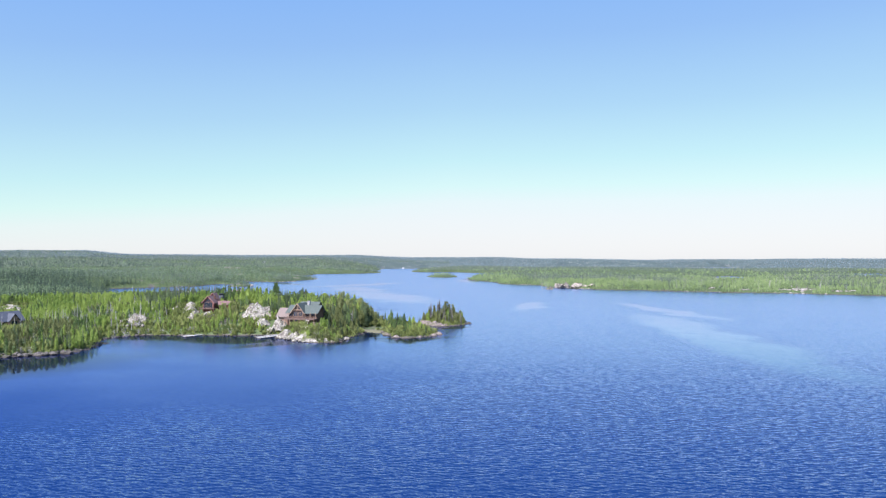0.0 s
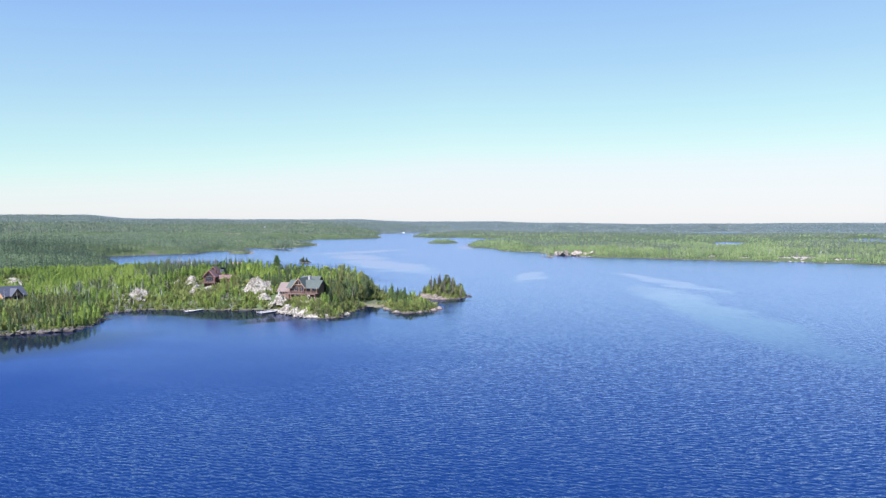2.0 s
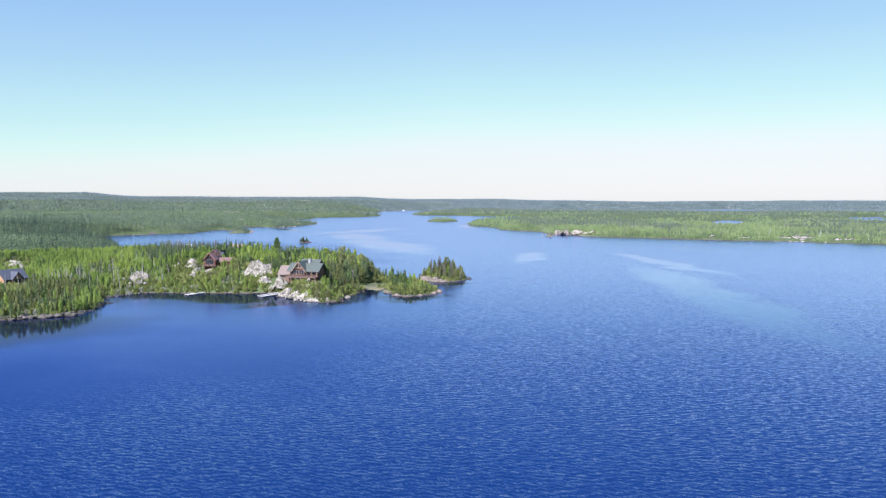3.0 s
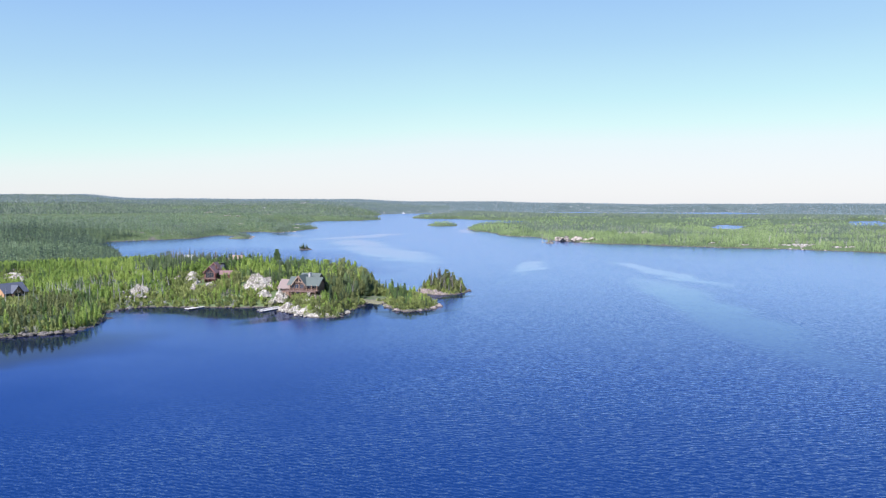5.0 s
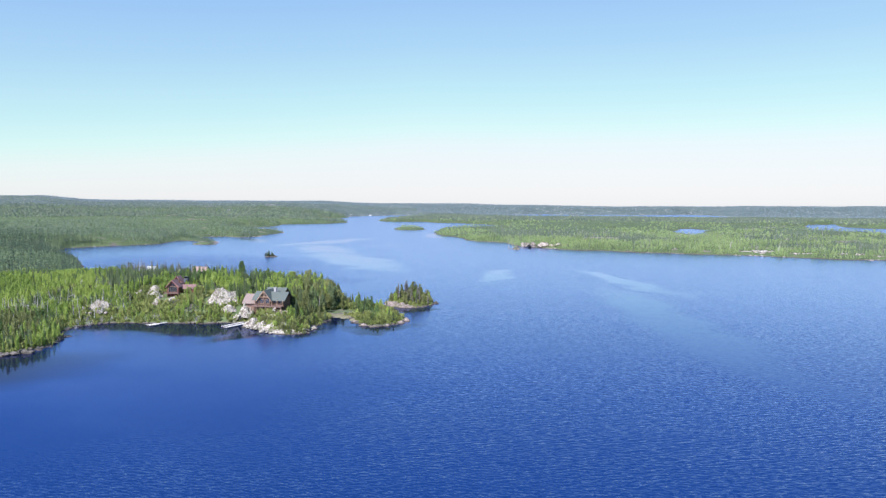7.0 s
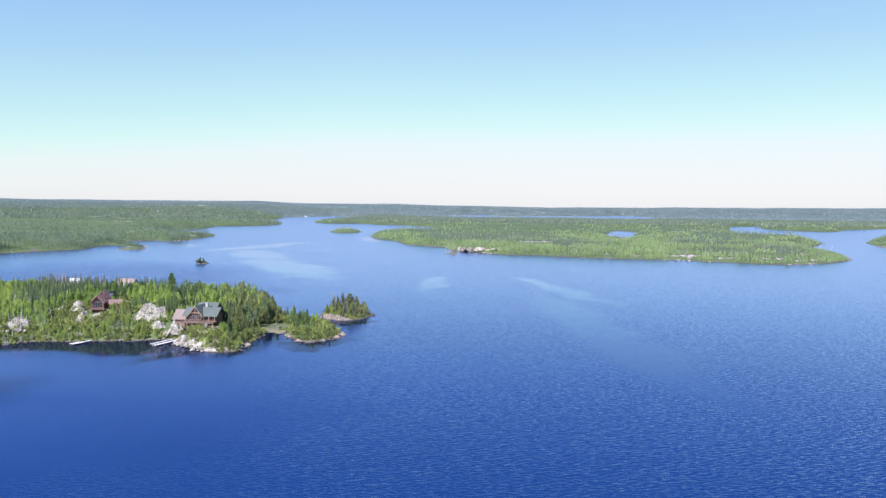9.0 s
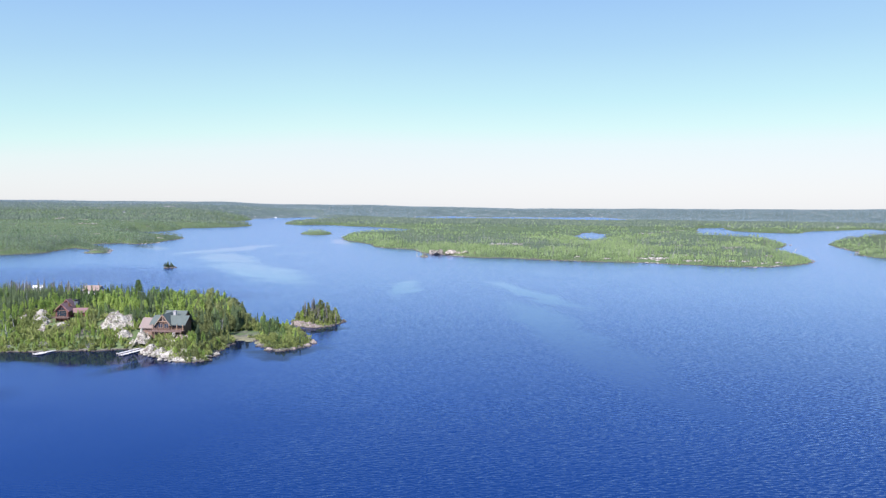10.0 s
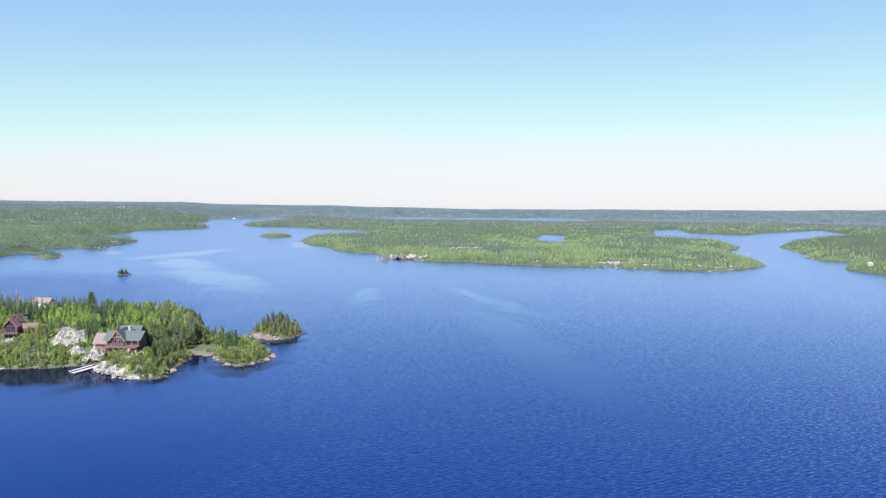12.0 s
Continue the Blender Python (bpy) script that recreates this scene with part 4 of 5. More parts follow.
for k in range(48):
    x = -186 + 52 * k / 47 + rr.uniform(-1.5, 1.5)
    y = 462 + (x + 186) * -0.12 + rr.uniform(-7, 5)
    ob = old[k] if k < 3 else copy_thing(old[k % 3], Matrix())
    q = rr.uniform(0.8, 1.2)
    ob.matrix_basis = Matrix.LocRotScale((x, y, float(height(np.array([x]), np.array([y]))[0])), Euler((0, 0, x)), (q * 1.25, q * 1.25, q * 1.1))

# the one tall crown over the wood
tall = base("poplar_tree", pose(-102, 421, float(height(np.array([-102.0]), np.array([421.0]))[0])), "tall full-crowned green poplar above the spruce wood", "tree")
for name, mesh in (("crown", tri_mesh("crown", *leafy_crown(random.Random(8), 13.6, 2.7, 620, 0.8, 0.62), [M_DEEPGREEN])),
                   ("trunk", tri_mesh("trunk", *stem(10.0, 0.22, 0.06), [M_BARK]))):
    new(name, mesh).parent = tall

# bare grey alder shrubs at the water's edge
def bare_shrub(x, y, q, seed):
    r = random.Random(seed)
    ob = base("bare_shrub", pose(x, y, float(height(np.array([float(x)]), np.array([float(y)]))[0]) - 0.1), "leafless grey alder shrub at the water's edge", "shrub", "bare shrubs of the shore")
    for k in range(7):
        twigs = [stem(q * r.uniform(0.5, 1.0), 0.035, 0.012, 3, r.uniform(-0.3, 0.3), 0.0) for _ in range(5)]
        turned = []
        for v, f in twigs:
            m = np.array(Euler((r.uniform(-0.5, 0.5), r.uniform(-0.5, 0.5), 0)).to_matrix())
            turned.append((v @ m.T + (r.uniform(-0.5, 0.5), r.uniform(-0.5, 0.5), 0), f))
        t = new("twigs", tri_mesh("twigs", *joined(turned), [M_DEAD]))
        t.parent = ob
    return ob


for k, (x, y, q) in enumerate([(-121.5, 335, 3.4), (-119.5, 335.5, 3.0), (-102, 334.5, 3.2), (-100.2, 335, 2.6), (-82, 335, 2.8), (-148, 328, 3.2), (-145, 334, 2.8), (-150, 320, 3.0), (-141, 336, 2.6), (-151, 332, 3.6), (-153, 327, 3.2), (-135, 336.5, 2.4), (-176, 256, 2.6), (-172, 258, 2.4), (-158, 264, 2.8), (-155, 265, 3.0)]):
    bare_shrub(x, y, q, 500 + k)

# bushes along the shore and in the clearings
p = scatter(240, 520, radians(-48), radians(4), lambda r: 1.9, 78)
d = inland(p[:, 0], p[:, 1])
nr = np.random.RandomState(19)
open_rock = (np.hypot(p[:, 0] + 97, p[:, 1] - 354) < 8) | (np.hypot(p[:, 0] + 70, p[:, 1] - 342) < 8.0) | (np.hypot(p[:, 0] + 122, p[:, 1] - 360) < 6) | (np.hypot(p[:, 0] + 82, p[:, 1] - 343) < 6)
low_growth = np.zeros(len(p), bool)
for cx, cy, cr in LOW:
    low_growth |= np.hypot(p[:, 0] - cx, p[:, 1] - cy) < cr
keep = (np.hypot(p[:, 0] + 38, p[:, 1] - 363) > 9) & (d > 0.5) & ((d < 9) | ~off_clearings(p, 2.0) | low_growth) & ~open_rock & (nr.uniform(size=len(p)) < 0.9)
p, d = p[keep], d[keep]
BUSHES = [with_stem(leafy_crown(rng, 1.7, 1.0, 36, 0.75, 0.05), stem(0.8, 0.05, 0.03, 3)) for _ in range(4)]
size = np.where(d > 6, 1.35, 1.0) * (0.5 + 0.8 * nr.uniform(size=len(p)))
ob = planted("bushes", BUSHES, nr.randint(0, 4, len(p)), np.column_stack([p, height(p[:, 0], p[:, 1], d) - 0.1]), np.column_stack([size * 1.2, size]),
             nr.uniform(0, 6.28, len(p)), [M_BUSH, M_BARK])
tagged(ob, "low yellow-green alder scrub along the waterline", "bushes", kind="stuff")

# pale standing trunks among the woods across the water
p = scatter(700, 1300, radians(2), radians(44), lambda r: 22, 79)
d = inland(p[:, 0], p[:, 1])
p, d = p[d > 5], d[d > 5]
n = len(p)
ob = planted("far_dead_trunks", [(*stem(9, 0.17, 0.06, 4), np.zeros(16, int))], np.zeros(n, int), np.column_stack([p, height(p[:, 0], p[:, 1], d)]),
             np.column_stack([np.ones(n), nr.uniform(0.5, 1.0, n)]), nr.uniform(0, 6, n), [M_DEAD])
tagged(ob, "pale bare dead trunks in the far wood", "dead trees", kind="stuff")

# ---------------------------------------------------------------- rock


def rock_form(seed, level=2, flat=1.0):
    """A broken block of granite: the hull of a few random points, split once or twice and roughened."""
    r = random.Random(seed)
    bm = bmesh.new()
    for k in range(13):
        q = Vector((r.gauss(0, 1), r.gauss(0, 1), r.gauss(0, 1))).normalized()
        bm.verts.new(q * r.uniform(0.75, 1.15))
    got = bmesh.ops.convex_hull(bm, input=bm.verts[:])
    bmesh.ops.delete(bm, geom=[g for g in got["geom_interior"] if isinstance(g, bmesh.types.BMVert)], context="VERTS")
    if level > 1:
        bmesh.ops.subdivide_edges(bm, edges=bm.edges[:], cuts=1, use_grid_fill=True)
        bmesh.ops.triangulate(bm, faces=bm.faces[:])
        for v in bm.verts:
            v.co += Vector((r.uniform(-1, 1), r.uniform(-1, 1), r.uniform(-1, 1))) * 0.07
    for v in bm.verts:
        v.co.z *= flat
    return bm


def outcrop_form(seed, cells=26, steps=5, rough=0.35):
    """Bare bedrock: a mound of tilted, cracked sheets that sinks below the soil at its rim. One metre half width, one metre high."""
    axis = np.linspace(-1, 1, cells)
    gx, gy = np.meshgrid(axis, axis)
    j = np.random.RandomState(seed).uniform(-0.4, 0.4, (2, cells, cells)) * 2 / cells
    gx, gy = gx + j[0], gy + j[1]
    r = np.hypot(gx, gy) + 0.5 * fbm(gx * 1.6 + seed, gy * 1.6, seed, 3)
    h = np.clip(1 - r, -0.35, 1) ** 1 * 1.15
    tilt = h + rough * fbm(gx * 2.2 + seed * 3, gy * 2.2, seed + 5, 4) + 0.18 * gx
    sheet = np.floor(tilt * steps + 0.6 * fbm(gx * 5, gy * 5, seed + 9, 2)) / steps
    z = np.where(h > 0.02, 0.35 * tilt + 0.65 * sheet, h * 1.2 - 0.1)
    v = np.stack([gx.ravel(), gy.ravel(), z.ravel()], 1)
    i = (np.arange(cells - 1)[:, None] * cells + np.arange(cells - 1)[None]).ravel()
    t = np.concatenate([np.stack([i, i + 1, i + cells], 1), np.stack([i + 1, i + cells + 1, i + cells], 1)])
    return v, t


def rock_arrays(seed, level=1, flat=0.6):
    bm = rock_form(seed, level, flat)
    bm.verts.index_update()
    v = np.array([tuple(q.co) for q in bm.verts])
    t = np.array([[q.index for q in f.verts] for f in bm.faces])
    bm.free()
    return v, t, np.zeros(len(t), int)


def boulder(name, x, y, z, sx, sy, sz, seed, material, label, turn=0, tilt=0, level=3):
    ob = part(name, rock_form(seed, level, 1.0), material)
    ob.matrix_world = Matrix.LocRotScale((x, y, z), Euler((radians(tilt), 0, radians(turn))), (sx, sy, sz))
    return tagged(ob, label, "rock", "granite outcrops of the shore")


def level_at(x, y):
    return float(height(np.array([float(x)]), np.array([float(y)]))[0])


def outcrop(x, y, z, sx, sy, sz, seed, material, label, turn=0, tilt=0, cells=26):
    ob = new("rock_outcrop", tri_mesh("rock_outcrop", *outcrop_form(seed, cells), [material]))
    ob.matrix_world = Matrix.LocRotScale((x, y, z), Euler((radians(tilt), 0, radians(turn))), (sx, sy, sz))
    return tagged(ob, label, "rock", "granite outcrops of the shore")


# gravel terrace under the deck of the log house
ob = new("gravel_terrace", tri_mesh("gravel_terrace", *outcrop_form(345, 22, 9, 0.15), [M_GRAVEL]))
ob.matrix_world = Matrix.LocRotScale((-65.0, 334.2, 4.2), Euler((0, 0, radians(-14))), (8.5, 4.0, 2.4))
tagged(ob, "pinkish gravel terrace below the log house deck", "terrace")
# the bald dome between the two large houses
outcrop(-97, 355.5, 6.4, 11.2, 8.5, 6.8, 3, M_GRANITE, "large bald dome of pale granite among trees", 20, 6, 34)
outcrop(-91, 353, 5.0, 5.0, 5.0, 2.4, 7, M_GRANITE, "pale granite shoulder beside the bald dome", 50, 6)
# bedrock below and beside the log house
for k, (x, y, z, q, h) in enumerate([(-80.5, 337.5, 3.6, 4.6, 6.0), (-89, 343, 5.0, 3.4, 2.4), (-74, 325, 0.2, 5.0, 4.2), (-69, 321, 0.0, 5.2, 3.8),
                                     (-63, 315, -0.1, 5.4, 3.2), (-56, 308.5, -0.2, 5.6, 2.6), (-50, 308, -0.2, 3.6, 1.9), (-66, 327, 2.6, 4.4, 2.4), (-59, 318, 1.6, 4.2, 1.8), (-47, 318, -0.2, 3.2, 1.5)]):
    outcrop(x, y, z + 0.1, q * 1.05, q * 0.9, h * 0.95, 20 + k, M_GRANITE, "sunlit cracked granite ledge below the log house", 37 * k, 8)
rr = random.Random(31)
for k in range(14):
    u = k / 13
    x, y = -74 + 27 * u + rr.uniform(-1, 1), 320 - 15 * math.sin(u * 2.6) + rr.uniform(-1, 1.5)
    q = rr.uniform(0.7, 1.5)
    boulder("boulder", x, y, max(0.1, level_at(x, y)) + 0.2, q, q * 0.8, q * 0.7, 60 + k, M_GRANITE, "angular granite block fallen below the ledge", rr.uniform(0, 180), 10, 2)
for k, (x, y, q) in enumerate([(-133, 367, 4.2), (-130, 360, 3.4), (-126, 353, 3.4), (-119, 353, 3.2), (-139, 365, 3.0)]):
    outcrop(x, y, level_at(x, y) + 0.6, q * 1.1, q, q * 0.75, 70 + k, M_GRANITE, "pale granite ledge beside the red house", 30 * k, 8)
for k in range(18):
    x, y = -152 + rr.uniform(-6.5, 6.5), 344 + rr.uniform(-7, 5)
    q = rr.uniform(1.0, 2.0)
    boulder("boulder", x, y, level_at(x, y) + 0.6 + 0.5 * q, q, q * 0.8, q * 0.8, 90 + k, M_GRANITE, "pale boulder of the tumbled heap behind the shore", rr.uniform(0, 180), 10, 2)
outcrop(-152, 346, level_at(-152, 346), 7.5, 5.0, 5.0, 88, M_GRANITE, "pale bedrock under the tumbled boulders", 10, 8)
for k, (x, y, sx, h) in enumerate([(-229, 374, 6.0, 1.7), (-236, 384, 4.5, 1.6), (-242, 426, 4.0, 3.0), (-188, 345, 2.0, 1.5), (-193, 342, 1.8, 1.4)]):
    outcrop(x, y, level_at(x, y) + (1.6 if k < 3 else 0.0), sx, sx * 0.7, h, 120 + k, M_GRANITE, "white flat rock slab in a clearing", 10 * k, 4, 18)
for k in range(6):
    u = k / 6
    x, y = -14 + 18 * u, 390 - 8.0 * math.sin(u * 3.0)
    outcrop(x, y, -0.25, rr.uniform(3.8, 5.0), rr.uniform(2.8, 3.8), rr.uniform(1.4, 2.0) * (1.0 - 0.5 * u) + 1.6 * (1 - u), 140 + k, M_PINK, "pinkish granite shelf at the islet's foot", rr.uniform(-20, 20), 6, 20)
for k, (x, y) in enumerate([(-24, 325), (-19, 322.5), (-13, 325.5), (-7, 332), (-5, 338), (-5, 342), (-29, 336), (-7, 345)]):
    q = rr.uniform(2.4, 3.4)
    outcrop(x, y, -0.2, q * 1.2, q * 0.8, rr.uniform(0.9, 1.5), 160 + k, M_PINK, "low brownish granite shelf at the waterline", 40 * k, 4, 18)
# broken grey rock bank round the wooded point
for k in range(22):
    u = k / 21
    x, y = (-168 + 26 * u / 0.75, 255 + 11 * u / 0.75) if u < 0.75 else (-142.5 - 2 * (u - 0.75) * 4, 266 + 34 * (u - 0.75) * 4)
    x, y = x + rr.uniform(-1.0, 1.0), y + rr.uniform(-0.6, 1.6)
    q = rr.uniform(1.0, 2.1)
    boulder("boulder", x, y, 0.25, q * 1.3, q * 0.9, q * 0.75, 300 + k, M_SHORE, "grey-brown broken rock at the foot of the wooded point", rr.uniform(0, 180), 8, 2)
# dry grass on the neck between headland and islet
for k, (x, y, q) in enumerate([(-39, 353, 6.5), (-33, 349.5, 5.0), (-43, 358, 5.0), (-28, 341, 4.0)]):
    ob = new("grass_bank", tri_mesh("grass_bank", *outcrop_form(330 + k, 20, 9, 0.2), [M_DRYGRASS]))
    ob.matrix_world = Matrix.LocRotScale((x, y, 0.1), Euler((0, 0, k)), (q * 1.0, q * 0.7, 0.9))
    tagged(ob, "low bank of dry tan grass on the neck", "grass bank")
outcrop(-154, 754, -0.3, 8, 9, 3.0, 181, M_SHORE, "dark rock of the tiny wooded islet", 30, 0, 20)
outcrop(124, 887, -0.3, 5, 6, 3.5, 182, M_SHORE, "small dark rock stack off the far shore", 30, 0, 16)


def lone_tree(kind, x, y, z, q, wide=1.25):
    ob = copy_thing(makers[kind][0], Matrix())
    ob.matrix_basis = Matrix.LocRotScale((x, y, z), Euler((0, 0, x * 7)), (q * wide, q * wide, q))
    return tagged(ob, "small spruce on a bare rock islet", "tree")


for x, y, q, wide in ((-156, 752, 0.52, 1.9), (-153.5, 751, 0.66, 1.7), (-151, 753, 0.60, 1.8), (-155, 756, 0.66, 1.8), (-152, 757, 0.55, 2.0), (-158, 754, 0.40, 2.2), (-149.5, 752, 0.36, 2.2),
                      (-154.5, 749, 0.40, 2.2), (124, 887, 0.7, 1.25), (126, 888, 0.5, 1.25)):
    lone_tree("spruce", x, y, 1.0, q, wide)

# young shrubs below the deck and between the ledges
rs = random.Random(77)
for k in range(170):
    x = -80 + 36 * rs.random()
    y = 331 - rs.uniform(0, 3) + (x + 68) * -0.2 if k < 20 else rs.uniform(306, 327)
    if inland(np.array([x]), np.array([y]))[0] < 1.5:
        continue
    ob = copy_thing(makers["olive" if k % 3 else "birch"][k % 4], Matrix())
    q = rs.uniform(0.26, 0.46)
    ob.matrix_basis = Matrix.LocRotScale((x, y, level_at(x, y) - 0.1), Euler((0, 0, k)), (q * 1.35, q * 1.35, q))
    tagged(ob, "young yellow-green alder shrub between the granite ledges", "shrub", "shrubs of the headland")

# loose stones along the home shore
p = scatter(245, 470, radians(-48), radians(4), lambda r: 1.25, 81)
d = inland(p[:, 0], p[:, 1])
keep = (np.abs(d - 0.1) < 1.1) & (p[:, 1] < 430) & (nr.uniform(size=len(p)) < np.where((p[:, 0] < -140) | (p[:, 0] > -76), 0.75, 0.22))
p = p[keep]
ROCKS = [rock_arrays(200 + k) for k in range(5)]
size = (0.35 + 0.9 * nr.uniform(size=len(p)) ** 2) * np.where(p[:, 0] < -140, 1.35, 1.0)
ob = planted("shore_stones", ROCKS, nr.randint(0, 5, len(p)), np.column_stack([p, np.full(len(p), 0.1)]), np.column_stack([size, size * 0.9]), nr.uniform(0, 6, len(p)), [M_SHORE])
tagged(ob, "grey-brown boulders and stones along the waterline", "stones", kind="stuff")

# boulders along the far shores
p = scatter(650, 1400, radians(-24), radians(45), lambda r: 0.0048 * r, 84)
d = inland(p[:, 0], p[:, 1])
p = p[(np.abs(d - 0.8) < 4.5) & (fbm(p[:, 0] / 40, p[:, 1] / 40, 87, 2) > 0.0)]
size = 0.5 + 1.9 * nr.uniform(size=len(p)) ** 3
ob = planted("far_shore_stones", ROCKS, nr.randint(0, 5, len(p)), np.column_stack([p, np.full(len(p), 0.3)]), np.column_stack([size, size * 0.7]), nr.uniform(0, 6, len(p)), [M_BLEACHED])
tagged(ob, "pale grey boulders along the far waterline", "stones", kind="stuff")

# bare granite across the water: a cliff of pink rock and pale knolls in the woods
for k in range(13):
    u = k / 12
    x, y = 140 + 48 * u + rr.uniform(-2, 2), 924 - 30 * u + rr.uniform(-2, 5)
    boulder("cliff_block", x, y, 2.0 + rr.uniform(0, 1.5), rr.uniform(4.5, 7.5), rr.uniform(4, 6), rr.uniform(3.0, 5.5) * (1.15 - 0.5 * u), 420 + k, M_CLIFF, "broken pink granite block of the cliff across the lake", rr.uniform(0, 180), rr.uniform(-12, 12), 3)
far = []
for x, y, q in FARROCK:  # each a huddle of larger and smaller humps
    q *= 0.55 if x < -150 else 0.75
    far.append((x, y, 0.5 * q))
    far += [(x + q * rr.uniform(-1.3, 1.3), y + q * rr.uniform(-1.2, 0.8), q * rr.uniform(0.12, 0.38)) for k in range(8)]
far = np.array(far)
z = height(far[:, 0], far[:, 1])
tall = np.clip(far[:, 2] * 0.75, 1.5, 8.0)
ob = planted("far_rock_knolls", [rock_arrays(230 + k, 2, 0.55) for k in range(5)], nr.randint(0, 5, len(far)), np.column_stack([far[:, :2], z + 0.4]),
             np.column_stack([far[:, 2], tall]), nr.uniform(0, 6, len(far)), [M_BLEACHED])
tagged(ob, "bare pale granite knolls in the woods across the lake", "rocks", kind="stuff")

# ---------------------------------------------------------------- buildings


def window(x0, x1, z0, z1, y, parent, panes=1):
    """A framed window in a wall that faces -y: frame proud of the wall, panes set back in it."""
    w = 0.10
    bm = box(x0 - w, x1 + w, y - 0.06, y - 0.003, z0 - w, z0)
    box(x0 - w, x1 + w, y - 0.06, y - 0.003, z1, z1 + w, bm)
    box(x0 - w, x0, y - 0.06, y - 0.003, z0, z1, bm)
    box(x1, x1 + w, y - 0.06, y - 0.003, z0, z1, bm)
    for k in range(1, panes):
        x = x0 + (x1 - x0) * k / panes
        box(x - 0.05, x + 0.05, y - 0.06, y - 0.003, z0, z1, bm)
    win = part("window", bm, M_TIMBER, parent, "window with a timber frame")
    for k in range(panes):
        a, b = x0 + (x1 - x0) * k / panes + 0.05, x0 + (x1 - x0) * (k + 1) / panes - 0.05
        part("pane", box(a, b, y - 0.03, y - 0.005, z0 + 0.01, z1 - 0.01), M_GLASS, win)
    return win


def gable_roof(x0, x1, y0, y1, eave, ridge, parent, material, along="x", over=0.7, thick=0.22, label=""):
    """Two roof planes as separate parts; the ridge runs along x or y."""
    for side in (0, 1):
        if along == "x":
            ym, edge = (y0 + y1) / 2, (y0 - over if side == 0 else y1 + over)
            low = eave - (ridge - eave) * over / abs(ym - (y0 if side == 0 else y1))
            c = [(x0 - over, ym, ridge), (x1 + over, ym, ridge), (x1 + over, edge, low), (x0 - over, edge, low)]
        else:
            xm, edge = (x0 + x1) / 2, (x0 - over if side == 0 else x1 + over)
            low = eave - (ridge - eave) * over / abs(xm - (x0 if side == 0 else x1))
            c = [(xm, y0 - over, ridge), (xm, y1 + over, ridge), (edge, y1 + over, low), (edge, y0 - over, low)]
        part("roof", slab([(a, b, h + 0.12) for a, b, h in c], thick), material, parent, label)


def railing(x0, x1, y, z, parent, material):
    """A rail between posts along x."""
    n = max(2, int((x1 - x0) / 1.8))
    for k in range(n + 1):
        x = x0 + (x1 - x0) * k / n
        part("post", box(x - 0.06, x + 0.06, y - 0.06, y + 0.06, z, z + 1.05), material, parent)
    part("rail", box(x0, x1, y - 0.05, y + 0.05, z + 1.05, z + 1.15), material, parent)
    part("rail", box(x0, x1, y - 0.03, y + 0.03, z + 0.15, z + 0.22), material, parent)
    part("balusters", joined_boxes([(x, x + 0.05, y - 0.02, y + 0.02, z + 0.22, z + 1.05) for x in np.arange(x0 + 0.2, x1, 0.3)]), material, parent)


def joined_boxes(rows):
    bm = bmesh.new()
    for r in rows:
        box(*r, bm=bm)
    return bm


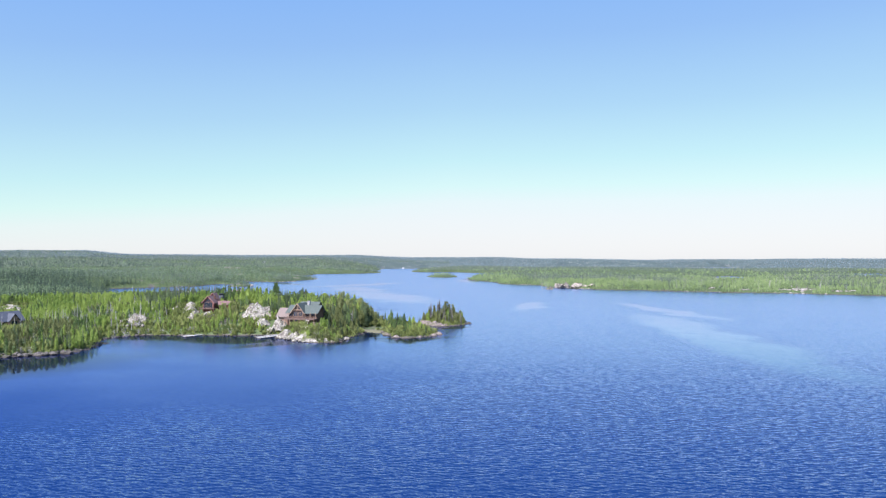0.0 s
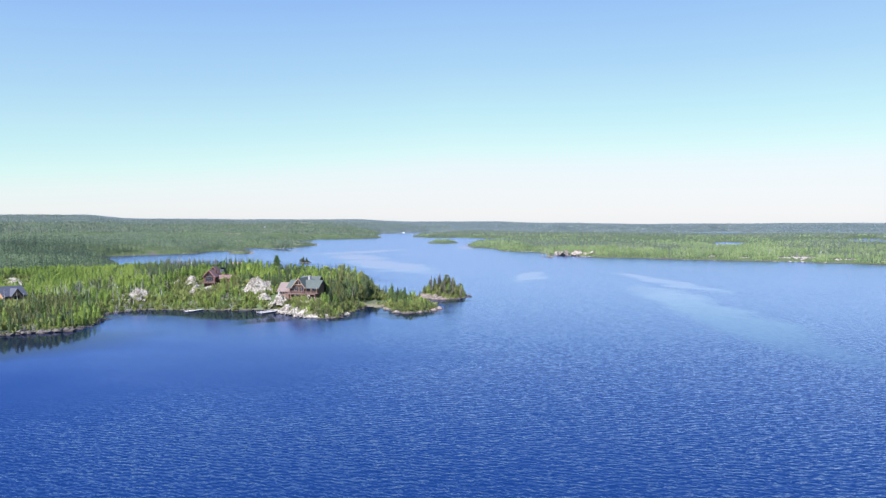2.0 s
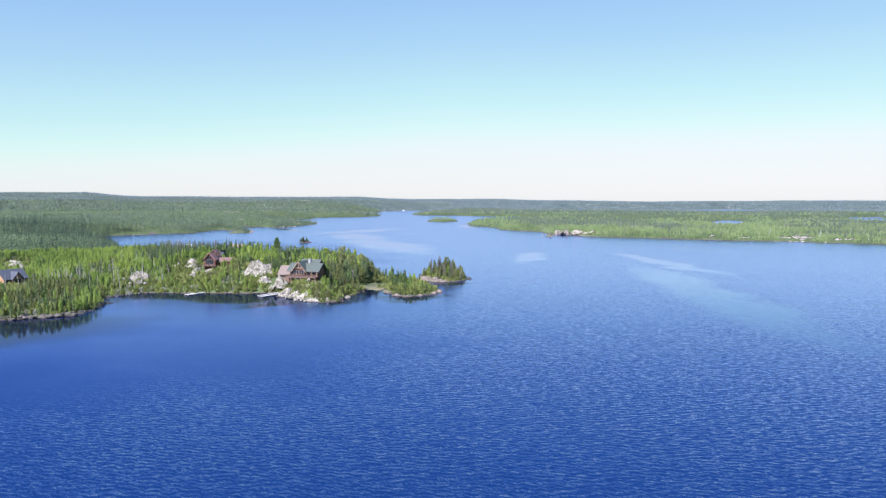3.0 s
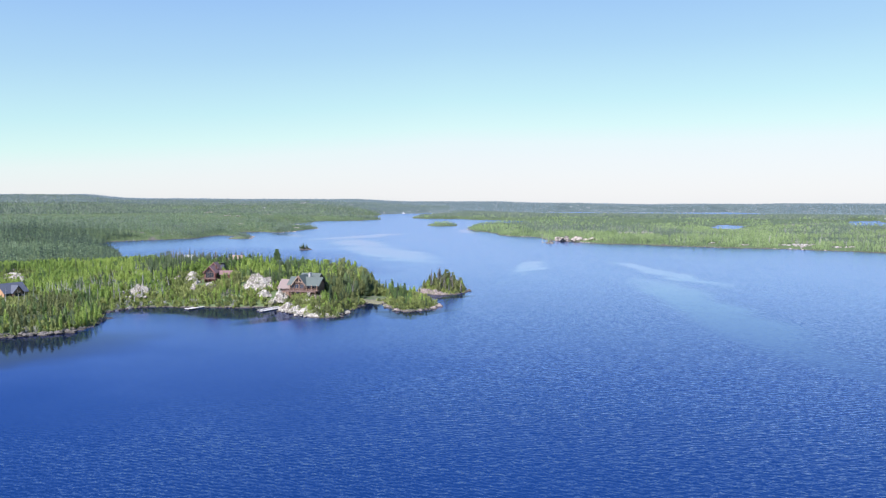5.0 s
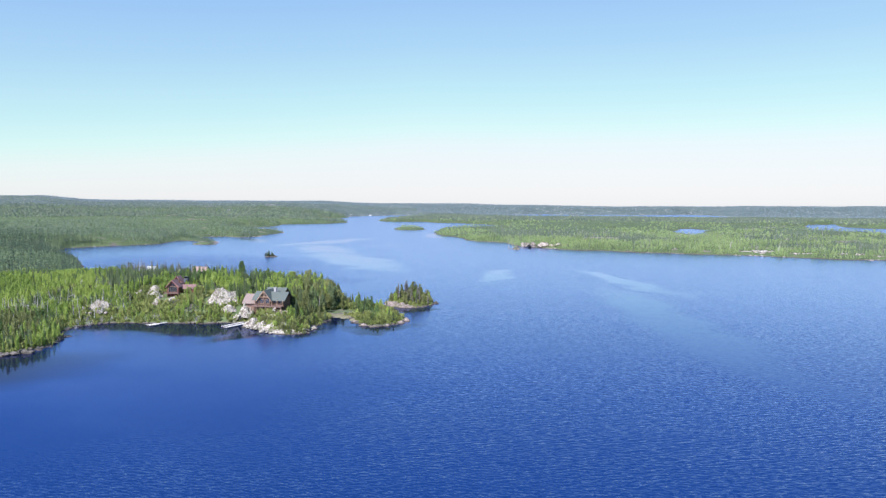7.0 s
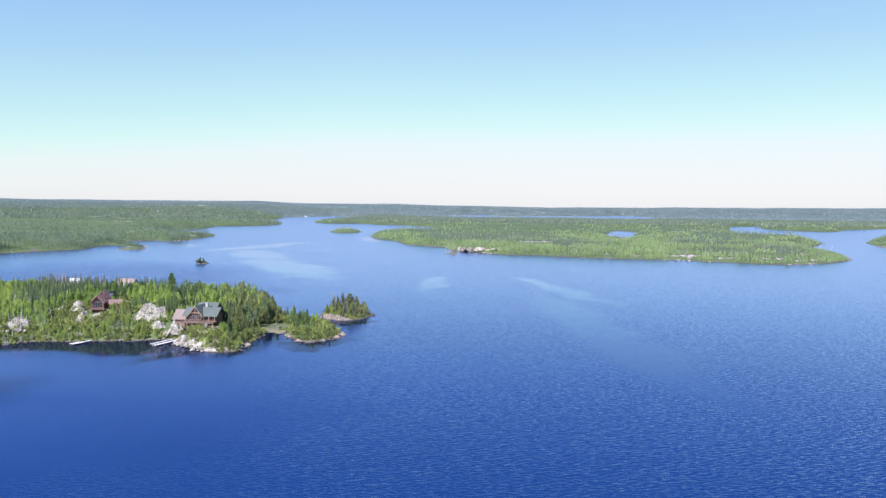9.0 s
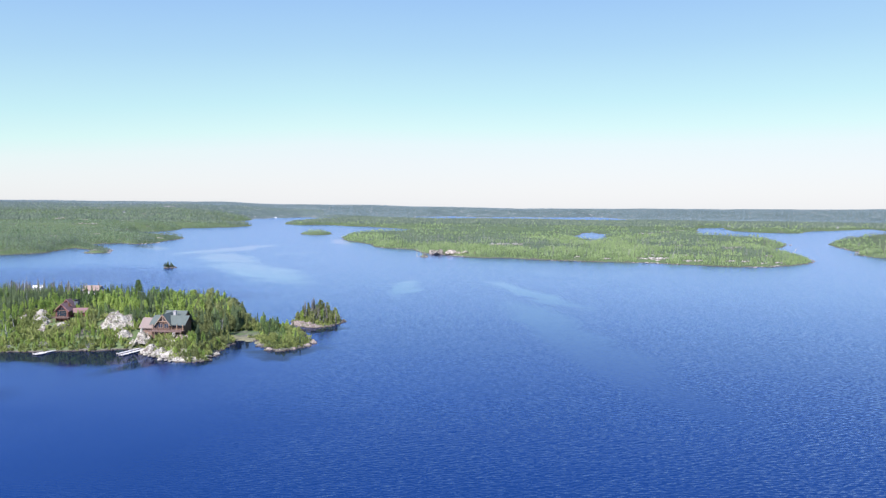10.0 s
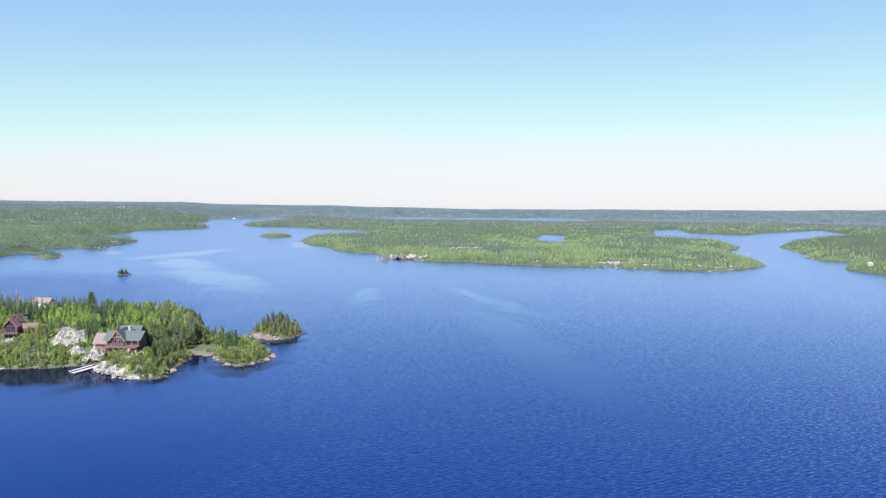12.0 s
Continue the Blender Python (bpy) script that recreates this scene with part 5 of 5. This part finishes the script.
def log_house():
    """A large lodge: tall rear block, low broad front with a timbered gable, deck, garage wing."""
    h = base("log_house", pose(-68.2, 343.2, 6.1, 0, 0, -14) @ Matrix.Diagonal((0.85, 1, 1, 1)), "large two-storey log house with a green-grey shingle roof and front deck", "house")
    # rear block
    part("wall", box(-5.0, 5.4, 0.6, 7.4, -3.0, 6.2), M_DARKLOG, h, "dark log walls of the rear block")
    for x in (-5.0, 5.15):
        part("wall", crosswise([(0.6, 6.2), (7.4, 6.2), (4.0, 8.8)], x, x + 0.25), M_DARKLOG, h)
    gable_roof(-5.0, 5.4, 0.6, 7.4, 6.2, 8.9, h, M_GREENROOF, "x", 0.8, label="green-grey shingle roof plane")
    # broad front block under a lower roof
    part("wall", box(-8.2, 8.6, -5.0, 2.6, -2.0, 4.9), M_LOG, h, "stained log walls")
    for x, mat in ((-8.2, M_LOG), (8.35, M_DARKLOG)):
        part("wall", crosswise([(-5.0, 4.9), (2.6, 4.9), (-1.2, 7.2)], x, x + 0.25), mat, h)
    gable_roof(-8.2, 8.6, -5.0, 2.6, 4.9, 7.5, h, M_GREENROOF, "x", 1.4, label="green-grey shingle roof plane")
    # front gable bay
    part("wall", box(-5.0, 1.6, -6.6, -5.0, -2.0, 4.9), M_LOG, h)
    part("wall", upright([(-5.0, 4.9), (1.6, 4.9), (-1.7, 8.3)], -6.55, -6.3), M_LOG, h, "timbered gable front")
    gable_roof(-5.0, 1.6, -6.6, 1.2, 4.9, 8.6, h, M_GREENROOF, "y", 1.0)
    for sx in (-1, 1):
        part("bargeboard", upright([(-1.7, 8.85), (-1.7 + sx * 4.4, 3.95), (-1.7 + sx * 4.4, 3.55), (-1.7, 8.4)], -7.75, -7.62), M_TIMBER, h, "pale timber bargeboard")
    part("truss", joined_boxes([(-4.0, 0.6, -7.5, -7.3, 5.5, 5.78), (-1.84, -1.56, -7.5, -7.3, 5.78, 8.1)]), M_TIMBER, h, "pale timber truss in the gable")
    # stone chimney
    ch = part("chimney", box(0.9, 2.2, -1.3, 0.0, 6.0, 9.4, bevel=0.05), M_CHIM, h, "pale stone chimney")
    part("chimney_cap", box(0.75, 2.35, -1.45, 0.15, 9.4, 9.6), M_CHIM, ch)
    # windows of both floors
    for x0, x1, z0, z1, y, n in ((-4.4, -2.2, 2.7, 4.5, -6.6, 2), (-1.2, 1.0, 2.7, 4.5, -6.6, 2), (-3.1, -0.3, 5.85, 6.8, -6.55, 2), (-4.2, -0.6, 0.0, 1.6, -6.6, 3), (2.4, 4.6, 2.7, 4.4, -5.0, 2),
                                 (5.4, 7.8, 2.7, 4.4, -5.0, 2), (2.4, 7.8, 0.0, 1.6, -5.0, 4), (-7.6, -5.8, 2.7, 4.4, -5.0, 1)):
        window(x0, x1, z0, z1, y, h, n)
    part("door", box(-0.4, 0.7, -6.65, -6.603, -0.3, 1.8), M_DARKLOG, h, "dark plank door")
    # deck on posts
    part("deck", box(-8.4, 9.4, -9.4, -5.0, 1.4, 1.62), M_REDDECK, h, "red-brown plank deck")
    part("fascia", box(-8.4, 9.4, -9.52, -9.403, 1.25, 1.7), M_REDDECK, h)
    for k in range(7):
        x = -8.2 + 17.4 * k / 6
        part("post", box(x - 0.13, x + 0.13, -9.3, -9.04, -4.0, 1.4), M_TIMBER, h)
    for x in (-8.0, -5.4, 2.4, 5.4, 8.6):
        part("post", box(x - 0.12, x + 0.12, -6.5, -6.26, 1.62, 4.3), M_TIMBER, h)
    railing(-8.4, 9.4, -9.35, 1.62, h, M_REDDECK)
    part("skirting", box(-8.2, 9.2, -6.4, -6.2, -3.6, 1.2), M_LOG, h, "boarded skirting below the deck")
    part("step", joined_boxes([(5.0, 6.6, -9.9 - 0.3 * k, -9.6 - 0.3 * k, 1.0 - 0.35 * k, 1.15 - 0.35 * k) for k in range(6)]), M_DECK, h)
    # garage wing
    part("wall", box(-16.0, -8.6, -3.2, 4.5, -1.5, 2.6), M_BROWN, h, "brown boarded garage wall")
    part("wall", crosswise([(-3.2, 2.6), (4.5, 2.6), (0.65, 5.6)], -16.0, -15.75), M_BROWN, h)
    gable_roof(-16.0, -8.9, -3.2, 4.5, 2.6, 5.9, h, M_BROWNROOF, "x", 0.9, label="light brown shingle roof plane of the wing")
    return h


def red_house():
    """A chalet: glazed prow gable, deck on posts, long low wing behind."""
    h = base("red_house", pose(-121.5, 364, 10.6, 0, 0, -4) @ Matrix.Diagonal((0.62, 0.80, 0.75, 1)), "dark red chalet with a glazed gable and deck", "house")
    part("wall", box(-4.6, 4.6, -3.5, 5, -2.0, 4.6), M_REDWOOD, h, "red stained boards")
    part("wall", upright([(-4.6, 4.6), (4.6, 4.6), (0, 8.3)], -3.5, -3.2), M_REDWOOD, h)
    part("wall", upright([(-4.6, 4.6), (4.6, 4.6), (0, 8.3)], 4.7, 4.95), M_REDWOOD, h)
    gable_roof(-4.6, 4.6, -3.5, 5, 4.6, 8.5, h, M_REDROOF, "y", 0.9, label="dull red roof plane")
    for sx in (-1, 1):
        part("bargeboard", upright([(0, 8.7), (sx * 5.5, 4.0), (sx * 5.5, 3.6), (0, 8.25)], -4.55, -4.42), M_PINKTRIM, h, "faded red bargeboard")
    window(-3.4, 3.4, 0.6, 4.3, -3.5, h, 4)
    part("window", upright([(-2.8, 4.7), (2.8, 4.7), (0, 6.9)], -3.6, -3.503), M_GLASS, h, "triangular gable window")
    part("muntin", joined_boxes([(-0.08, 0.08, -3.68, -3.61, 4.7, 6.9)]), M_REDWOOD, h)
    # second gable behind, higher to one side
    part("wall", box(-5.4, 3.8, 5.0, 10, -2.0, 5.8), M_REDWOOD, h)
    part("wall", upright([(-5.4, 5.8), (3.8, 5.8), (-0.8, 10.0)], 5.0, 5.25), M_REDWOOD, h)
    gable_roof(-5.4, 3.8, 5.0, 10, 5.8, 10.2, h, M_REDROOF, "y", 0.8, label="dull red roof plane")
    for sx in (-1, 1):
        part("bargeboard", upright([(-0.8, 10.4), (-0.8 + sx * 5.4, 5.3), (-0.8 + sx * 5.4, 4.9), (-0.8, 9.95)], 4.07, 4.19), M_PINKTRIM, h, "faded red bargeboard")
    part("roof", slab([(2.6, 8.0, 9.9), (6.4, 8.0, 9.9), (6.4, 11.0, 8.6), (2.6, 11.0, 8.6)], 0.2), M_GREYROOF, h, "slate-grey roof of the rear dormer")
    part("wall", box(2.9, 6.1, 8.2, 10.8, 3.0, 8.5), M_GREYROOF, h, "slate-hung dormer wall")
    # wing
    part("wall", box(4.65, 15.5, 0.5, 6.5, -2.0, 2.8), M_REDWOOD, h)
    gable_roof(4.9, 15.5, 0.5, 6.5, 2.8, 4.9, h, M_REDROOF, "x", 0.6, label="brown shingle roof plane of the wing")
    window(6.5, 8.5, 0.8, 2.2, 0.5, h, 2)
    window(9.5, 11.3, 0.8, 2.2, 0.5, h, 2)
    part("deck", box(-5.6, 6.2, -7.0, -3.55, 0.0, 0.25), M_REDDECK, h, "red-brown plank deck")
    railing(-5.6, 6.2, -6.9, 0.25, h, M_REDDECK)
    for k in range(5):
        x = -5.4 + 11.4 * k / 4
        part("post", box(x - 0.14, x + 0.14, -6.9, -6.62, -4.5, 0.0), M_REDWOOD, h)
    part("chimney", box(2.2, 3.2, 1.5, 2.5, 6.0, 8.6), M_DARKLOG, h, "dark chimney")
    return h


def tan_house():
    h = base("cottage", pose(-131.5, 442, 11.8, 0, 0, -14) @ Matrix.Diagonal((0.9, 0.9, 0.95, 1)), "white cottage with a peach shingle roof by the back shore", "house")
    part("wall", box(-4.8, 4.8, -3.2, 3.2, -4.0, 2.9), M_WHITE, h, "white painted wall")
    part("wall", crosswise([(-3.2, 2.9), (3.2, 2.9), (0, 4.9)], 4.55, 4.8), M_WHITE, h)
    part("wall", crosswise([(-3.2, 2.9), (3.2, 2.9), (0, 4.9)], -4.8, -4.55), M_WHITE, h)
    gable_roof(-4.8, 4.8, -3.2, 3.2, 2.9, 5.2, h, M_PEACHROOF, "x", 0.5, label="peach shingle roof plane")
    window(-3.6, -2.2, 0.9, 2.2, -3.2, h)
    window(1.6, 3.2, 0.9, 2.2, -3.2, h)
    part("flue", box(2.6, 2.85, 0.6, 0.85, 4.2, 7.2), M_DARKLOG, h, "dark stove pipe")
    # porch at the far end
    part("wall", box(4.9, 7.4, -2.0, 2.4, -4.0, 2.2), M_BROWN, h)
    part("roof", slab([(4.85, -2.4, 3.3), (4.85, 2.8, 3.3), (7.9, 2.8, 2.4), (7.9, -2.4, 2.4)], 0.2), M_GREYROOF, h, "grey lean-to roof")
    return h


def cabin():
    h = base("cabin", pose(-209.5, 338, 2.4, 0, 0, 64) @ Matrix.Diagonal((0.85, 1.1, 1, 1)), "tan and brown cabin with a slate-grey cross-gabled roof", "house")
    part("wall", box(-6.5, 6.5, -4, 4, -2.5, 4.6), M_BROWN, h, "brown boarded wall")
    # sunlit end put in a lighter tan, the shaded walls left brown
    part("wall", crosswise([(-4, 4.6), (4, 4.6), (0, 7.6)], -6.5, -6.25), M_TAN, h, "tan gable boards, lightened for the sun")
    part("wall", box(-6.6, -6.503, -4, 4, -2.5, 4.6), M_TAN, h, "tan end wall boards, lightened for the sun")
    part("wall", crosswise([(-4, 4.6), (4, 4.6), (0, 7.6)], 6.25, 6.5), M_BROWN, h)
    gable_roof(-6.5, 6.5, -4, 4, 4.6, 8.4, h, M_GREYROOF, "x", 0.7, label="slate-grey shingle roof plane")
    part("wall", box(-2.8, 2.8, -5.4, -4.003, -2.5, 4.6), M_BROWN, h)
    part("wall", upright([(-2.8, 4.6), (2.8, 4.6), (0, 7.2)], -5.4, -5.2), M_BROWN, h)
    gable_roof(-2.8, 2.8, -5.4, 0, 4.6, 7.5, h, M_GREYROOF, "y", 0.6)
    window(-1.6, 1.6, 2.4, 4.2, -5.4, h, 2)
    window(-5.6, -4.0, 2.4, 3.8, -4, h)
    window(4.0, 5.6, 2.4, 3.8, -4, h)
    return h


def shed(x, y, w, roof, label, seed, z=None, paint=None):
    g = float(height(np.array([float(x)]), np.array([float(y)]))[0]) if z is None else z
    h = base("shed", pose(x, y, g, 0, 0, seed * 37 % 60 - 30), label, "house", "small houses of the far shore")
    q, paint = w / 2, paint or M_WHITE
    part("wall", box(-q, q, -q * 0.7, q * 0.7, -4.0, w * 0.42), paint, h, "boarded wall")
    part("wall", crosswise([(-q * 0.7, w * 0.42), (q * 0.7, w * 0.42), (0, w * 0.66)], -q, -q + 0.2), paint, h)
    part("wall", crosswise([(-q * 0.7, w * 0.42), (q * 0.7, w * 0.42), (0, w * 0.66)], q - 0.2, q), paint, h)
    gable_roof(-q, q, -q * 0.7, q * 0.7, w * 0.42, w * 0.68, h, roof, "x", 0.35, 0.15)
    part("door", box(-0.45, 0.45, -q * 0.7 - 0.05, -q * 0.7 - 0.003, 0, 2.0), M_BROWN, h)
    return h


log_house()
red_house()
tan_house()
cabin()
shed(-166, 455, 5.0, M_WHITE, "small white shed among the spruces", 3, 12.4)
shed(664, 704, 4.6, M_DECK, "pale tan cottage above the eastern shore", 4, level_at(664, 704) + 1.4, M_DECK)
shed(-219, 452, 5.0, M_WHITE, "small white shed among the spruces", 5)
for k, (x, y, w) in enumerate([(265, 2930, 9), (310, 2980, 8), (376, 3020, 9), (570, 3080, 9), (612, 3120, 8), (668, 3120, 9), (-215, 3330, 12), (-700, 2700, 12), (-270, 2420, 9), (1230, 2040, 7), (1480, 1880, 7)]):
    shed(x, y, w * 0.7, (M_WHITE, M_GREYROOF, M_PEACHROOF)[k % 3], "white house far off across the lake", k, None)

# ---------------------------------------------------------------- docks


def dock(x0, y0, x1, y1, width, head, label):
    """A plank walkway on floats, with a wider head out on the water."""
    length = math.hypot(x1 - x0, y1 - y0)
    turn = math.degrees(math.atan2(y1 - y0, x1 - x0))
    ob = base("dock", pose(x0, y0, 0, 0, 0, turn), label, "dock", "docks of the bay")
    n = int(length / 0.5)
    for k in range(n):
        a = length * k / n
        q = head / 2 if a < head * 1.3 else width / 2
        part("plank", box(a + 0.02, a + length / n - 0.02, -q, q, 0.42, 0.50), M_DOCK, ob)
    for s in (-1, 1):
        part("beam", box(0, length, s * width * 0.4 - 0.08, s * width * 0.4 + 0.08, 0.22, 0.42), M_DECK, ob)
    for k in range(3):
        a = 0.3 + (length * 0.7) * k / 2
        part("float", box(a, a + 1.2, -width * 0.42, width * 0.42, -0.25, 0.22, bevel=0.06), M_FLOAT, ob)
    for a, s in ((0.2, 1), (0.2, -1), (length * 0.6, 1)):
        q = head / 2 if a < head else width / 2
        part("post", box(a, a + 0.14, s * q - 0.07, s * q + 0.07, -2.0, 1.1), M_BARK, ob)
    return ob


dock(-120.8, 325.8, -114.0, 335.5, 1.5, 3.4, "bleached plank dock with a wide head in the bay")
dock(-85, 319.5, -77.5, 332.5, 2.0, 2.0, "bleached plank dock below the log house")
dock(-87, 322.5, -80.5, 334.0, 1.4, 1.4, "narrow plank ramp beside the dock")
